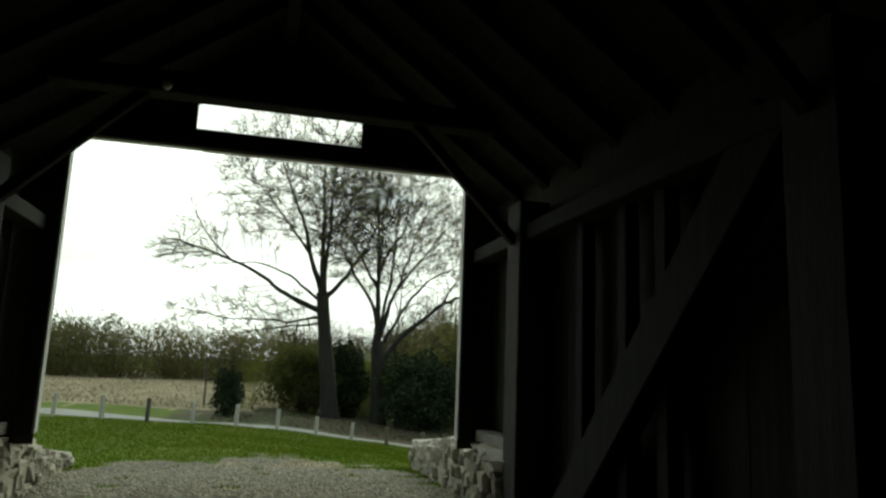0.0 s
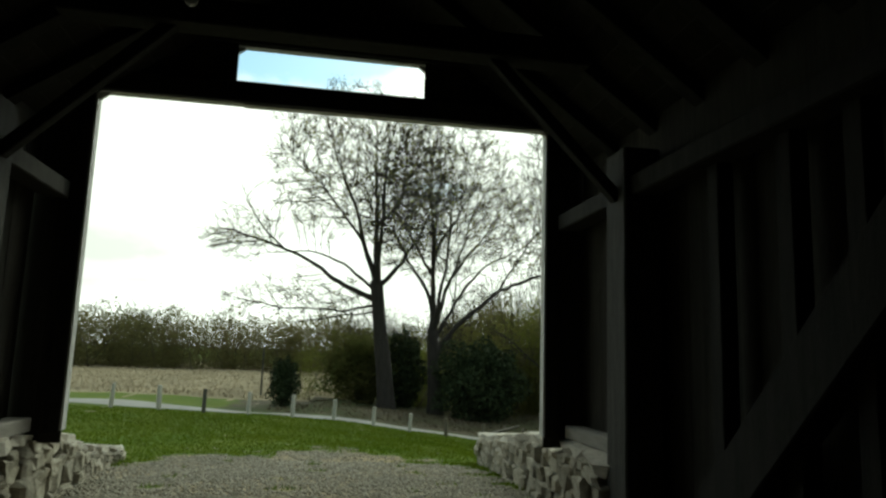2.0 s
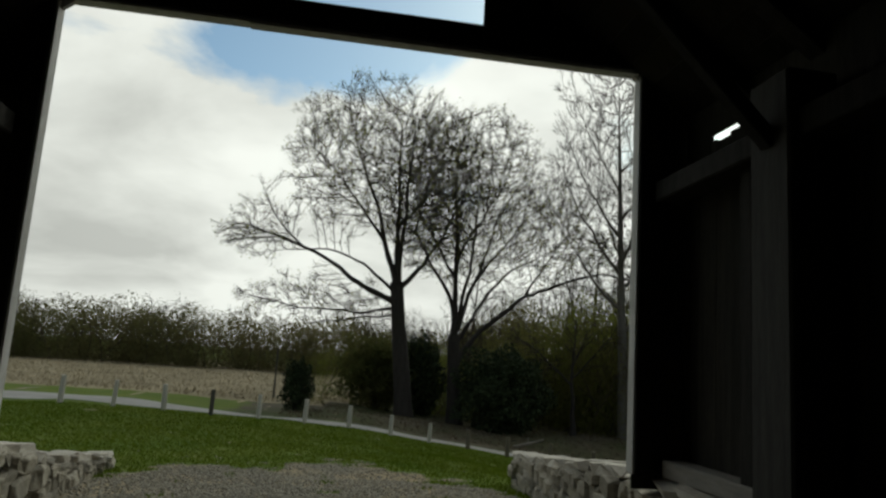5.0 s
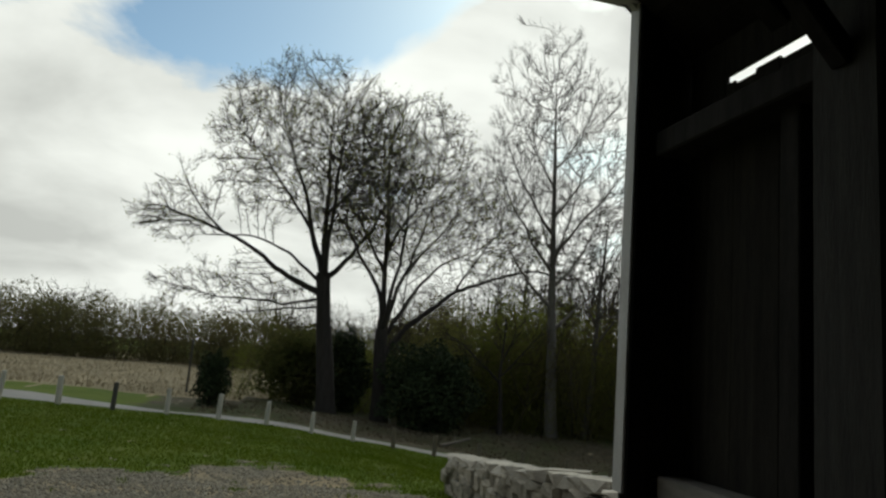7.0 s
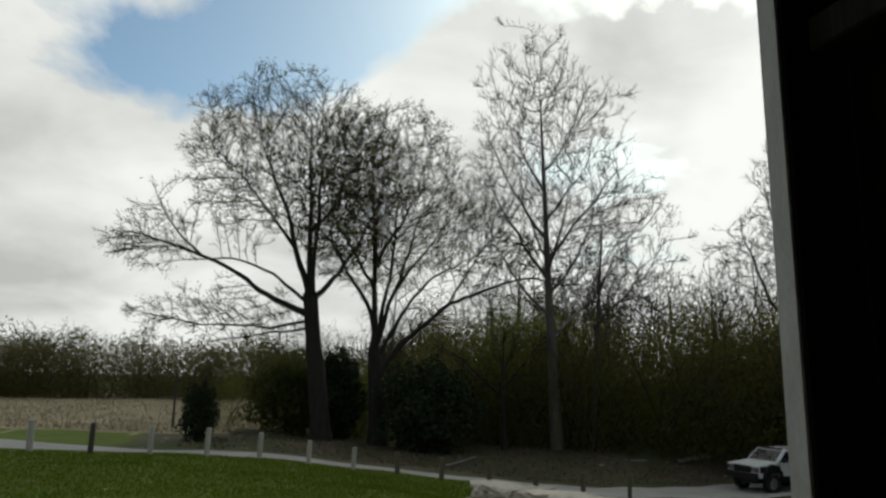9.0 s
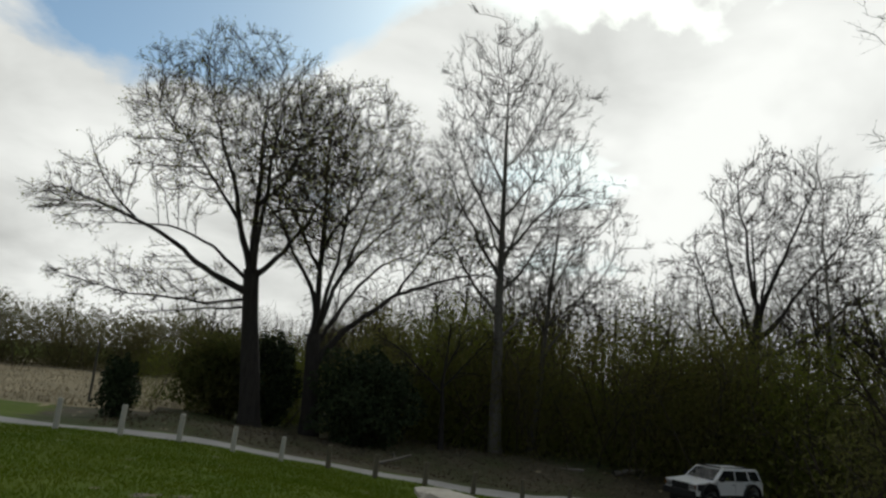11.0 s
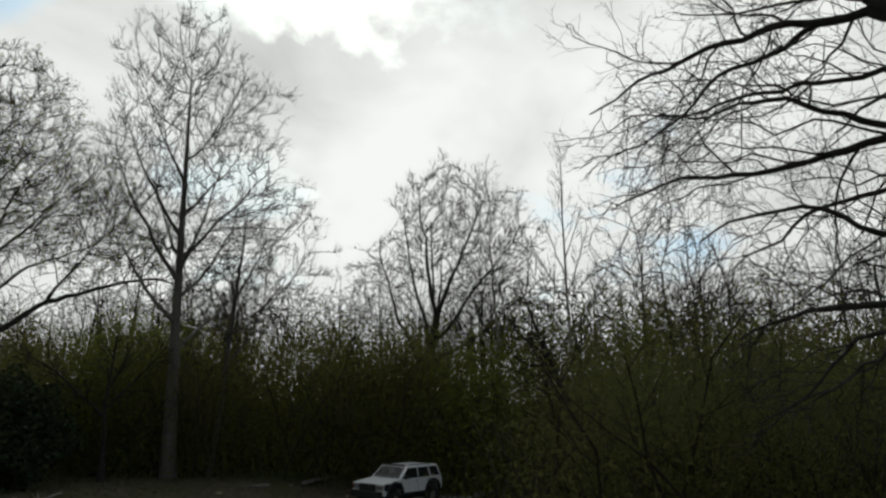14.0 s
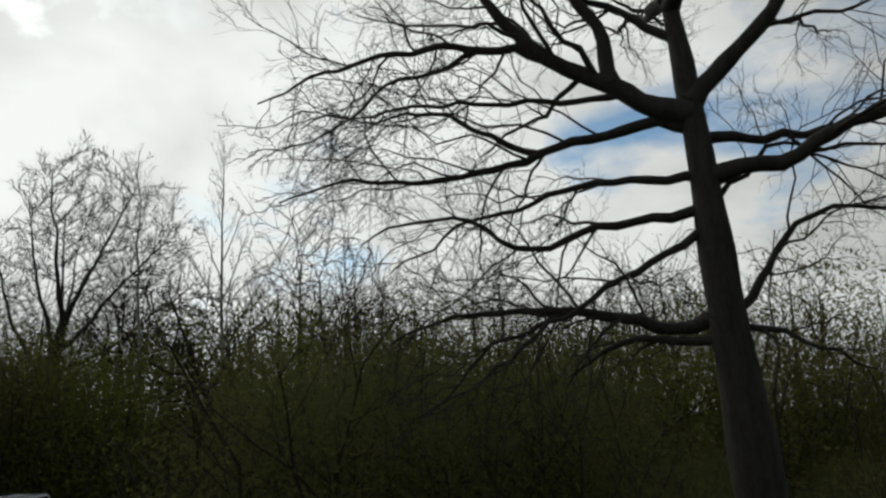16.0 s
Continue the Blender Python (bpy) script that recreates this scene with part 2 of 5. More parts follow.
def ground_material():
    """Grass, gravel, leaf litter and stubble, laid by the ground's own point attributes with ragged borders."""
    m = bpy.data.materials.new("ground_cover")
    m.use_nodes = True
    nt = m.node_tree
    link = nt.links.new
    bsdf = nt.nodes["Principled BSDF"]
    coord = nt.nodes.new("ShaderNodeTexCoord")

    def noise_tex(scale, detail=5.0):
        n = nt.nodes.new("ShaderNodeTexNoise")
        n.inputs["Scale"].default_value, n.inputs["Detail"].default_value = scale, detail
        link(coord.outputs["Object"], n.inputs["Vector"])
        return n.outputs[0]

    def two(c1, c2, fac, lo=0.35, hi=0.65):
        r = nt.nodes.new("ShaderNodeMapRange")
        r.inputs["From Min"].default_value, r.inputs["From Max"].default_value = lo, hi
        link(fac, r.inputs[0])
        x = nt.nodes.new("ShaderNodeMix")
        x.data_type = "RGBA"
        for i, c in ((6, c1), (7, c2)):
            if isinstance(c, tuple):
                x.inputs[i].default_value = (*c, 1)
            else:
                link(c, x.inputs[i])
        link(r.outputs[0], x.inputs[0])
        return x.outputs[2]

    def ragged(name, scale, amount):
        a = nt.nodes.new("ShaderNodeAttribute")
        a.attribute_name = name
        s = nt.nodes.new("ShaderNodeMath")
        s.operation = "MULTIPLY_ADD"
        link(noise_tex(scale, 6.0), s.inputs[0])
        s.inputs[1].default_value = amount
        s2 = nt.nodes.new("ShaderNodeMath")
        s2.operation = "SUBTRACT"
        link(a.outputs["Fac"], s2.inputs[0])
        s2.inputs[1].default_value = amount / 2
        link(s2.outputs[0], s.inputs[2])
        return s.outputs[0]

    mid, fine = noise_tex(0.6), noise_tex(14.0)
    grass = two((0.066, 0.106, 0.007), (0.098, 0.132, 0.014), mid)
    grass = two(grass, (0.115, 0.125, 0.028), noise_tex(0.9), 0.58, 0.78)
    gravel = two((0.245, 0.222, 0.165), (0.125, 0.11, 0.08), fine, 0.4, 0.62)
    gravel = two(gravel, (0.31, 0.25, 0.155), noise_tex(0.55), 0.43, 0.60)
    litter = two((0.058, 0.050, 0.032), (0.098, 0.084, 0.054), noise_tex(3.0))
    litter = two(litter, (0.050, 0.062, 0.020), noise_tex(0.18), 0.44, 0.64)
    stubble = two((0.28, 0.235, 0.15), (0.19, 0.16, 0.10), noise_tex(0.25))
    c = two(grass, litter, ragged("litter", 0.8, 0.5), 0.45, 0.55)
    c = two(c, stubble, ragged("field", 0.7, 0.4), 0.45, 0.55)
    c = two(c, gravel, ragged("gravel", 2.2, 0.9), 0.40, 0.60)
    link(c, bsdf.inputs["Base Color"])
    bsdf.inputs["Roughness"].default_value = 0.95
    bsdf.inputs["Specular IOR Level"].default_value = 0.15
    b = nt.nodes.new("ShaderNodeBump")
    b.inputs["Strength"].default_value, b.inputs["Distance"].default_value = 0.6, 0.03
    link(fine, b.inputs["Height"])
    link(b.outputs[0], bsdf.inputs["Normal"])
    return m


GROUND = ground_material()

# ---- helpers ----


def part(name, bm, mat, parent=None, label=""):
    """Links a bmesh (or a finished mesh) as one object."""
    if isinstance(bm, bmesh.types.BMesh):
        mesh = bpy.data.meshes.new(name)
        bm.to_mesh(mesh)
        bm.free()
    else:
        mesh = bm
    if mat and not mesh.materials:
        mesh.materials.append(mat)
    ob = new(name, mesh)
    if parent:
        ob.parent = parent
    if label:
        tagged(ob, label)
    return ob


def thing(name, place, label, category, group="", kind="", rz=0.0):
    ob = new(name)
    ob.matrix_world = pose(*place, 0, 0, rz)
    ob.empty_display_size = 0.2
    return tagged(ob, label, category, group, kind)


def box(x0, x1, y0, y1, z0, z1, bevel=0.01, bm=None):
    bm = bm or bmesh.new()
    m = Matrix.LocRotScale(((x0 + x1) / 2, (y0 + y1) / 2, (z0 + z1) / 2), None, (x1 - x0, y1 - y0, z1 - z0))
    made = bmesh.ops.create_cube(bm, size=1, matrix=m)
    if bevel:
        edges = {e for v in made["verts"] for e in v.link_edges}
        bmesh.ops.bevel(bm, geom=list(edges), offset=bevel, segments=1, affect="EDGES")
    return bm


def beam(a, b, w, h, bevel=0.012, up=(0, 0, 1), bm=None):
    """A timber from a to b, w wide and h high across its length."""
    bm = bm or bmesh.new()
    a, b = Vector(a), Vector(b)
    d = (b - a)
    q = d.to_track_quat("Z", "Y")
    side = Vector(up).cross(d).normalized()
    if side.length < 0.1:
        side = Vector((1, 0, 0))
    nrm = d.normalized().cross(side)
    rot = Matrix((side, nrm, d.normalized())).transposed().to_4x4()
    m = Matrix.Translation((a + b) / 2) @ rot @ Matrix.Diagonal((w, h, d.length, 1))
    made = bmesh.ops.create_cube(bm, size=1, matrix=m)
    if bevel:
        edges = {e for v in made["verts"] for e in v.link_edges}
        bmesh.ops.bevel(bm, geom=list(edges), offset=bevel, segments=1, affect="EDGES")
    return bm


def raw_mesh(name, verts, faces, smooth=True):
    """A mesh from numpy arrays of points and of faces of one size."""
    me = bpy.data.meshes.new(name)
    faces = np.asarray(faces, dtype=np.int32)
    n, k = faces.shape
    me.vertices.add(len(verts))
    me.vertices.foreach_set("co", np.asarray(verts, dtype=np.float32).ravel())
    me.loops.add(n * k)
    me.loops.foreach_set("vertex_index", faces.ravel())
    me.polygons.add(n)
    me.polygons.foreach_set("loop_start", np.arange(0, n * k, k, dtype=np.int32))
    if smooth:
        me.polygons.foreach_set("use_smooth", np.ones(n, dtype=bool))
    me.update(calc_edges=True)
    return me


def smooth(a, b, v):
    t = np.clip((np.asarray(v, dtype=float) - a) / (b - a), 0, 1)
    return t * t * (3 - 2 * t)


# ---- ground ----
PY = 9.98                    # inner face of the portal
CX = 0.25                    # middle of the bridge


def far_level(x):
    return np.interp(x, [-60, -9, -7, -2.2, 1.1, 4.2, 7.1, 10.2, 13.4, 20, 60], [-0.9, -0.75, -0.8, -1.05, -1.25, -1.6, -1.9, -2.2, -2.5, -2.85, -3.1])


def ground_z(x, y):
    x, y = np.asarray(x, dtype=float), np.asarray(y, dtype=float)
    off = np.abs(x - CX) - (2.5 + 0.13 * np.clip(y - PY, 0, 9))
    inside = 1 - smooth(0, 1.2, off)
    ramp = -0.80 * np.clip((y - PY) / 8.5, 0, 1) - 2.2 * smooth(9.6, 7.5, y) * 1.0
    side = np.where(x < CX, -0.75 - 0.6 * smooth(12, 6, y), -0.9 - 1.6 * smooth(4, 10, x) - 0.3 * smooth(14, 8, y))
    near = inside * ramp + (1 - inside) * side
    far = far_level(x)
    # the woods' floor lies level, the field to the north rises a little
    far = far + smooth(34, 42, y) * np.where(x > 0, np.clip(-2.1 - far, 0, 1.2), np.clip(-1.5 - far, -0.6, 0.3))
    far = far + 0.004 * np.clip(y - 70, 0, 300)
    far = far - 0.16 * smooth(0.2, 2.2, y - post_line(x)) * smooth(-9, -3, x) * smooth(40, 37, y)
    # wooded bank behind the lane
    dist = np.hypot(x - 0.5, y - 9.5)
    far = far + 4.0 * smooth(48, 80, dist) * smooth(6, 18, x - 0.1 * (y - 40))
    z = near + (far - near) * smooth(17, 31, y)
    return z + 0.03 * np.sin(1.3 * x + 0.4 * y) * np.sin(0.9 * y - 0.5 * x) * smooth(12, 20, y)


def post_line(x):
    return np.interp(x, [-30, -8.74, -7.14, -3.91, -0.55, 1.11, 2.7, 5.7, 8.65, 11.8, 13.4, 17, 23, 45], [27, 30.6, 31.0, 31.6, 32.1, 32.2, 32.1, 31.5, 30.7, 30.0, 29.7, 30.0, 31.4, 38])


def road_middle(x):
    return post_line(x) + 2.4 + 1.5 * smooth(-4, -14, x)


def axis(lo, hi, fine_lo, fine_hi, step):
    """Sheet lines: close together in the middle, wider and wider outwards."""
    mid = list(np.arange(fine_lo, fine_hi + 1e-6, step))
    s, v, right = step, fine_hi, []
    while v < hi:
        s *= 1.22
        v += s
        right.append(v)
    s, v, left = step, fine_lo, []
    while v > lo:
        s *= 1.22
        v -= s
        left.append(v)
    return np.array(left[::-1] + mid + right)


gx, gy = axis(-900, 900, -14, 24, 0.35), axis(-700, 1500, 6, 40, 0.35)
GX, GY = np.meshgrid(gx, gy)
gv = np.stack([GX.ravel(), GY.ravel(), ground_z(GX, GY).ravel()], 1)
nx, ny = len(gx), len(gy)
gi = np.arange(nx * ny).reshape(ny, nx)
gf = np.stack([gi[:-1, :-1].ravel(), gi[:-1, 1:].ravel(), gi[1:, 1:].ravel(), gi[1:, :-1].ravel()], 1)
ground_mesh = raw_mesh("ground", gv, gf)


def cover_gravel(x, y):
    width = 2.9 + 0.05 * (y - PY) - 1.0 * smooth(16, 20.5, y)
    end = 19.8 + 0.8 * np.sin(1.4 * x + 0.6) + 0.5 * np.sin(3.1 * x)
    return smooth(0.9, -0.9, np.abs(x - CX + 0.35) - width) * smooth(1.6, -1.0, y - end) * smooth(PY - 3, PY - 1, y)


def ragged_gravel(x, y):
    """The same with tongues of grass and bare tan patches along its border."""
    n = np.sin(2.3 * x + 1.7 * y) * np.sin(1.9 * y - 1.1 * x + 0.7) + 0.6 * np.sin(5.1 * x - 3.7 * y) * np.sin(4.3 * y + 2.9 * x)
    return np.clip((cover_gravel(x, y) - 0.52 + 0.42 * n) * 3 + 0.5, 0, 1)


def cover_litter(x, y):
    beyond = smooth(-0.6, 0.8, y - road_middle(x) - 1.3) * smooth(-9, 1, x)
    beyond = np.maximum(beyond, smooth(11.5, 15, x) * smooth(16, 22, y))
    right = smooth(4.5, 7.5, x) * smooth(26, 18, y - 0.25 * (x - 6))
    return np.maximum(beyond, right)


def cover_field(x, y):
    return smooth(-1.5, 1.5, y - (46 - 0.15 * x)) * smooth(4, -2, x - 0.05 * y) * smooth(140, 120, y)


for nm, fn in (("gravel", ragged_gravel), ("litter", cover_litter), ("field", cover_field)):
    att = ground_mesh.attributes.new(nm, "FLOAT", "POINT")
    att.data.foreach_set("value", fn(gv[:, 0], gv[:, 1]).astype(np.float32))
ground = part("ground", ground_mesh, GROUND)
tagged(ground, "rolling lawn with gravel drive, leaf litter and stubble field", "ground", kind="structure")

# the gravel road behind the posts
rx = np.arange(-90, 70, 0.6)
half = 1.15 + 0.75 * smooth(9, 17, rx) + 1.2 * smooth(-3, -14, rx)
ry_ = road_middle(rx)
cols = np.linspace(-1, 1, 7)
RV = []
for c in cols:
    edge = 0.12 * np.sin(rx * 2.3 + c * 3) * (abs(c) > 0.9)
    yy = ry_ + c * half + edge
    RV.append(np.stack([rx, yy, ground_z(rx, yy) + 0.03 - 0.02 * c * c], 1))
RV = np.stack(RV)
ri = np.arange(RV.shape[0] * RV.shape[1]).reshape(RV.shape[0], RV.shape[1])
rf = np.stack([ri[:-1, :-1].ravel(), ri[:-1, 1:].ravel(), ri[1:, 1:].ravel(), ri[1:, :-1].ravel()], 1)
road = part("road", raw_mesh("road", RV.reshape(-1, 3), rf), ROAD)
tagged(road, "pale gravel lane curving past the wooden posts", "road", kind="structure")

# ---- the covered bridge ----
OX0, OX1, OTOP = -2.10, 2.62, 4.09      # portal opening
WX0, WX1, WZ0, WZ1 = -0.77, 1.215, 4.285, 4.70  # slot over it
IN0, IN1 = -2.56, 3.06       # siding planes
BACK = -9.0
EAVE, RIDGE = 3.62, 5.75
ROOF_HALF = IN1 + 0.04 - CX


def roof_z(x):
    return RIDGE - (RIDGE - EAVE) * abs(x - CX) / ROOF_HALF


bridge = thing("covered_bridge", (0, 0, 0), "dark weathered timber covered bridge on stone abutments", "bridge", kind="structure")

# portal wall: boards stand side by side, cut round the opening and the slot
portal = new("portal_wall")
portal.parent = bridge
n_board = 0
marks = [IN0 - 0.02, OX0, WX0, WX1, OX1, IN1 + 0.02]
for m0, m1 in zip(marks, marks[1:]):
    count = max(1, round((m1 - m0) / 0.21))
    for j in range(count):
        a, b = m0 + (m1 - m0) * j / count, m0 + (m1 - m0) * (j + 1) / count
        if j < count - 1:
            b += 0.002
        xm = (a + b) / 2
        top = roof_z(xm)
        if xm < OX0 or xm > OX1:
            spans = [(0.62, top)]
        elif WX0 < xm < WX1:
            spans = [(OTOP, WZ0), (WZ1, top)]
        else:
            spans = [(OTOP, top)]
        for z0, z1 in spans:
            bm = box(a, b, PY + 0.045 + 0.004 * (n_board % 2), PY + 0.07 + 0.004 * (n_board % 2), z0, z1, 0.003)
            if z1 == top:
                for v in bm.verts:
                    if v.co.z > (z0 + z1) / 2:
                        v.co.z = roof_z(v.co.x) + 0.04
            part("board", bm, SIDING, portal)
        n_board += 1
frame_ob = new("portal_frame")
frame_ob.parent = bridge
for nm, b in (("jamb", (OX0 - 0.14, OX0, PY - 0.02, PY + 0.045, 0.72, OTOP + 0.1)), ("jamb", (OX1, OX1 + 0.14, PY - 0.02, PY + 0.045, 0.72, OTOP + 0.1)),
              ("lintel", (OX0, OX1, PY - 0.02, PY + 0.045, OTOP, OTOP + 0.2)), ("girt", (OX0 - 0.4, OX1 + 0.4, PY - 0.06, PY - 0.022, WZ1 + 0.0, WZ1 + 0.16))):
    part(nm, box(*b, 0.006), GLOOM_WOOD, frame_ob)
# painted casing boards line the reveal of the opening and the slot
seam = -0.68
for nm, b in (("casing", (OX0 + 0.001, OX0 + 0.022, PY - 0.005, PY + 0.11, 0.74, OTOP - 0.002)), ("casing", (OX1 - 0.022, OX1 - 0.001, PY - 0.005, PY + 0.11, 0.74, OTOP - 0.002)),
              ("casing", (OX0 + 0.024, seam, PY - 0.005, PY + 0.115, OTOP - 0.03, OTOP - 0.002)), ("casing", (seam + 0.004, OX1 - 0.024, PY - 0.005, PY + 0.11, OTOP - 0.042, OTOP - 0.004)),
              ("casing", (WX0, WX1, PY - 0.005, PY + 0.09, WZ1 - 0.02, WZ1 - 0.001)), ("casing", (WX0, WX1, PY - 0.005, PY + 0.09, WZ0 + 0.001, WZ0 + 0.02))):
    part(nm, box(*b, 0.003), WHITE_PAINT, frame_ob, "white painted casing board")
# small corner blocks of the opening and the slot
for cx_, cz_, sx, k in ((OX0 + 0.022, OTOP - 0.03, 1, 0.10), (OX1 - 0.022, OTOP - 0.042, -1, 0.05), (WX0, WZ1 - 0.02, 1, 0.08), (WX1, WZ1 - 0.02, -1, 0.08)):
    bm = bmesh.new()
    pts = [(cx_, cz_), (cx_ + sx * k, cz_), (cx_, cz_ - k * 0.8)]
    lo = [bm.verts.new((px, PY + 0.03, pz)) for px, pz in pts]
    hi = [bm.verts.new((px, PY + 0.075, pz)) for px, pz in pts]
    bm.faces.new(lo), bm.faces.new(hi[::-1])
    for i in range(3):
        bm.faces.new((lo[i], hi[i], hi[(i + 1) % 3], lo[(i + 1) % 3]))
    bmesh.ops.recalc_face_normals(bm, faces=bm.faces)
    part("corner_block", bm, WHITE_PAINT, frame_ob)


def truss(side):
    """One long wall: posts, chords, braces, siding boards. side +1: right, -1: left."""
    inner = 2.67 if side > 0 else -2.17
    skin = IN1 if side > 0 else IN0
    s = side
    t = new("truss")
    t.parent = bridge

    def bx(a, b, *rest):
        return box(min(a, b), max(a, b), *rest)

    posts = [8.12, 4.0, -0.1, -4.2, -8.3]
    for y in posts:
        part("post", bx(inner, inner + s * 0.33, y, y + 0.38, 0.15, 3.35, 0.015), LIT_POST_TIMBER, t)
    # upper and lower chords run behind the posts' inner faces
    part("upper_chord", bx(inner + s * 0.06, inner + s * 0.30, BACK + 0.1, PY - 0.05, 2.93, 3.10, 0.012), GLOOM_WOOD, t)
    part("lower_chord", bx(inner + s * 0.05, inner + s * 0.31, BACK + 0.1, 8.1, 0.02, 0.36, 0.012), GLOOM_WOOD, t)
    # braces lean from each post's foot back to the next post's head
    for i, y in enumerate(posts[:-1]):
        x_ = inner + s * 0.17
        part("brace", beam((x_, y - 0.66, 0.2), (x_, posts[i + 1] + 0.55, 3.05), 0.36, 0.20, 0.012, (1, 0, 0)), GLOOM_WOOD, t)
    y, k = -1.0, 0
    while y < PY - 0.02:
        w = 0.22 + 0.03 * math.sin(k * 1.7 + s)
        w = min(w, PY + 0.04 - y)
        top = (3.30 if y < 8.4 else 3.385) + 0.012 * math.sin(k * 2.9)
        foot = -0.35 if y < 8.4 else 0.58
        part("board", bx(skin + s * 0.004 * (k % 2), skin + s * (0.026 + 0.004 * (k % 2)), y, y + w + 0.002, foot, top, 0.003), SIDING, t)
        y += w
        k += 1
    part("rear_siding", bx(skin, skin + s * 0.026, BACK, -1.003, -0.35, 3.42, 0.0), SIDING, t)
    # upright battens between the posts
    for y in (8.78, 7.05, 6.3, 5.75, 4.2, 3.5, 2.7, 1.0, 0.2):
        part("stud", bx(skin - s * 0.075, skin - s * 0.20, y, y + 0.14, 0.4, 3.1, 0.008), GLOOM_WOOD, t)
    # the eave is shut above the boards but for a slit close to the portal
    z_under = EAVE - 0.06
    part("eave_board", bx(skin - s * 0.01, skin + s * 0.03, BACK, 8.68, 3.27, z_under + 0.16, 0.004), SIDING, t)
    part("eave_board", bx(skin - s * 0.01, skin + s * 0.03, 9.64, PY + 0.03, 3.27, z_under + 0.16, 0.004), SIDING, t)
    part("eave_board", bx(skin - s * 0.01, skin + s * 0.03, 8.68, 9.64, 3.448 if s > 0 else 3.405, z_under + 0.16, 0.004), SIDING, t)
    # pale sill timber on the abutment
    part("sill_timber", bx(inner + s * 0.16, inner + s * 0.37, 8.52, PY - 0.03, 0.73, 0.86, 0.012), RAIL_WOOD, t, "pale weathered sill timber")
    # knee braces to the tie beams
    for y in posts:
        part("knee_brace", beam((inner + s * 0.02, y + 0.19, 2.93), (inner - s * 1.17, y + 0.19, 4.15), 0.10, 0.10, 0.008, (0, 1, 0)), GLOOM_WOOD, t)
    return t


truss(1)
truss(-1)
roof = new("roof")
roof.parent = bridge
for y in (8.12, 4.0, -0.1, -4.2, -8.3):
    part("tie_beam", box(IN0 + 0.1, IN1 - 0.1, y + 0.06, y + 0.30, 4.05 - 0.0, 4.28, 0.012) if y < 0 else box(CX - 2.15, CX + 2.15, y + 0.06, y + 0.30, 4.06, 4.28, 0.012), GLOOM_WOOD, roof)
part("ridge_beam", box(CX - 0.07, CX + 0.07, BACK, PY + 0.09, RIDGE - 0.22, RIDGE + 0.06, 0.01), GLOOM_WOOD, roof)
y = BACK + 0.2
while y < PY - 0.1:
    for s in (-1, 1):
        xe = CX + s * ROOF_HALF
        part("rafter", beam((xe, y, EAVE - 0.04), (CX, y, RIDGE - 0.08), 0.09, 0.15, 0.006, (0, 1, 0)), GLOOM_WOOD, roof)
    y += 0.78
# roof boards lie along the bridge, side by side up the slope
for s in (-1, 1):
    n = 14
    for i in range(n):
        f0, f1 = i / n, (i + 1) / n - 0.002
        xe = ROOF_HALF + 0.02
        a = Vector((CX + s * xe * (1 - (f0 + f1) / 2), BACK - 0.02, EAVE + (RIDGE - EAVE) * (f0 + f1) / 2 + 0.05))
        b = a.copy()
        b.y = PY + 0.10
        slope = math.atan2(RIDGE - EAVE, xe)
        bm = bmesh.new()
        w = (f1 - f0) * xe / math.cos(slope)
        m = Matrix.Translation((a + b) / 2) @ Matrix.Rotation(s * slope, 4, "Y") @ Matrix.Diagonal((w, (b - a).length, 0.025, 1))
        bmesh.ops.create_cube(bm, size=1, matrix=m)
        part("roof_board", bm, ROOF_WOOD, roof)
for s in (-1, 1):
    xe = ROOF_HALF + 0.03
    bm = beam((CX + s * xe, (BACK + PY) / 2, EAVE + 0.085 - 0.04), (CX, (BACK + PY) / 2, RIDGE + 0.085), 0.02, PY - BACK + 0.3, 0, (0, 1, 0))
    part("roof_covering", bm, CAR_BLACK, roof, "dark roof covering")
# far end, behind the walker: unseen wall added to keep light out
back = new("rear_light_block")
back.parent = bridge
part("board", box(IN0, IN1, BACK - 0.03, BACK, -0.3, RIDGE, 0), SIDING, back)
floor = thing("floor", (0, 0, 0), "worn plank deck of the covered bridge", "floor", kind="structure")
y = BACK
k = 0
while y < PY + 0.05:
    w = 0.25
    part("plank", box(IN0 + 0.4, IN1 - 0.4, y, min(y + w - 0.006, PY + 0.07), -0.06, 0.002 * math.sin(k * 1.9), 0.004), PLANK, floor)
    y += w
    k += 1
part("deck_frame", box(IN0, IN1, BACK, PY + 0.0, -0.3, -0.07, 0), GLOOM_WOOD, floor)

# ---- stone wing walls ----


def stone_mesh(seed):
    rng = random.Random(seed)
    bm = bmesh.new()
    bmesh.ops.create_cube(bm, size=1)
    bmesh.ops.bevel(bm, geom=list(bm.edges), offset=0.15, segments=1, affect="EDGES")
    sx, sz = rng.uniform(-0.22, 0.22), rng.uniform(-0.18, 0.18)
    for v in bm.verts:
        x, z = v.co.x, v.co.z
        v.co.x *= 1 + sx * z * 2
        v.co.z *= 1 + sz * x * 2
        v.co += Vector((rng.uniform(-0.09, 0.09), rng.uniform(-0.10, 0.10), rng.uniform(-0.09, 0.09)))
    me = bpy.data.meshes.new("stone")
    bm.to_mesh(me)
    bm.free()
    return me


STONES = [stone_mesh(i) for i in range(12)]
CAPS = []
for i in range(6):
    me = stone_mesh(40 + i)
    me.materials.append(CAP)
    CAPS.append(me)
for me in STONES:
    me.materials.append(STONE)


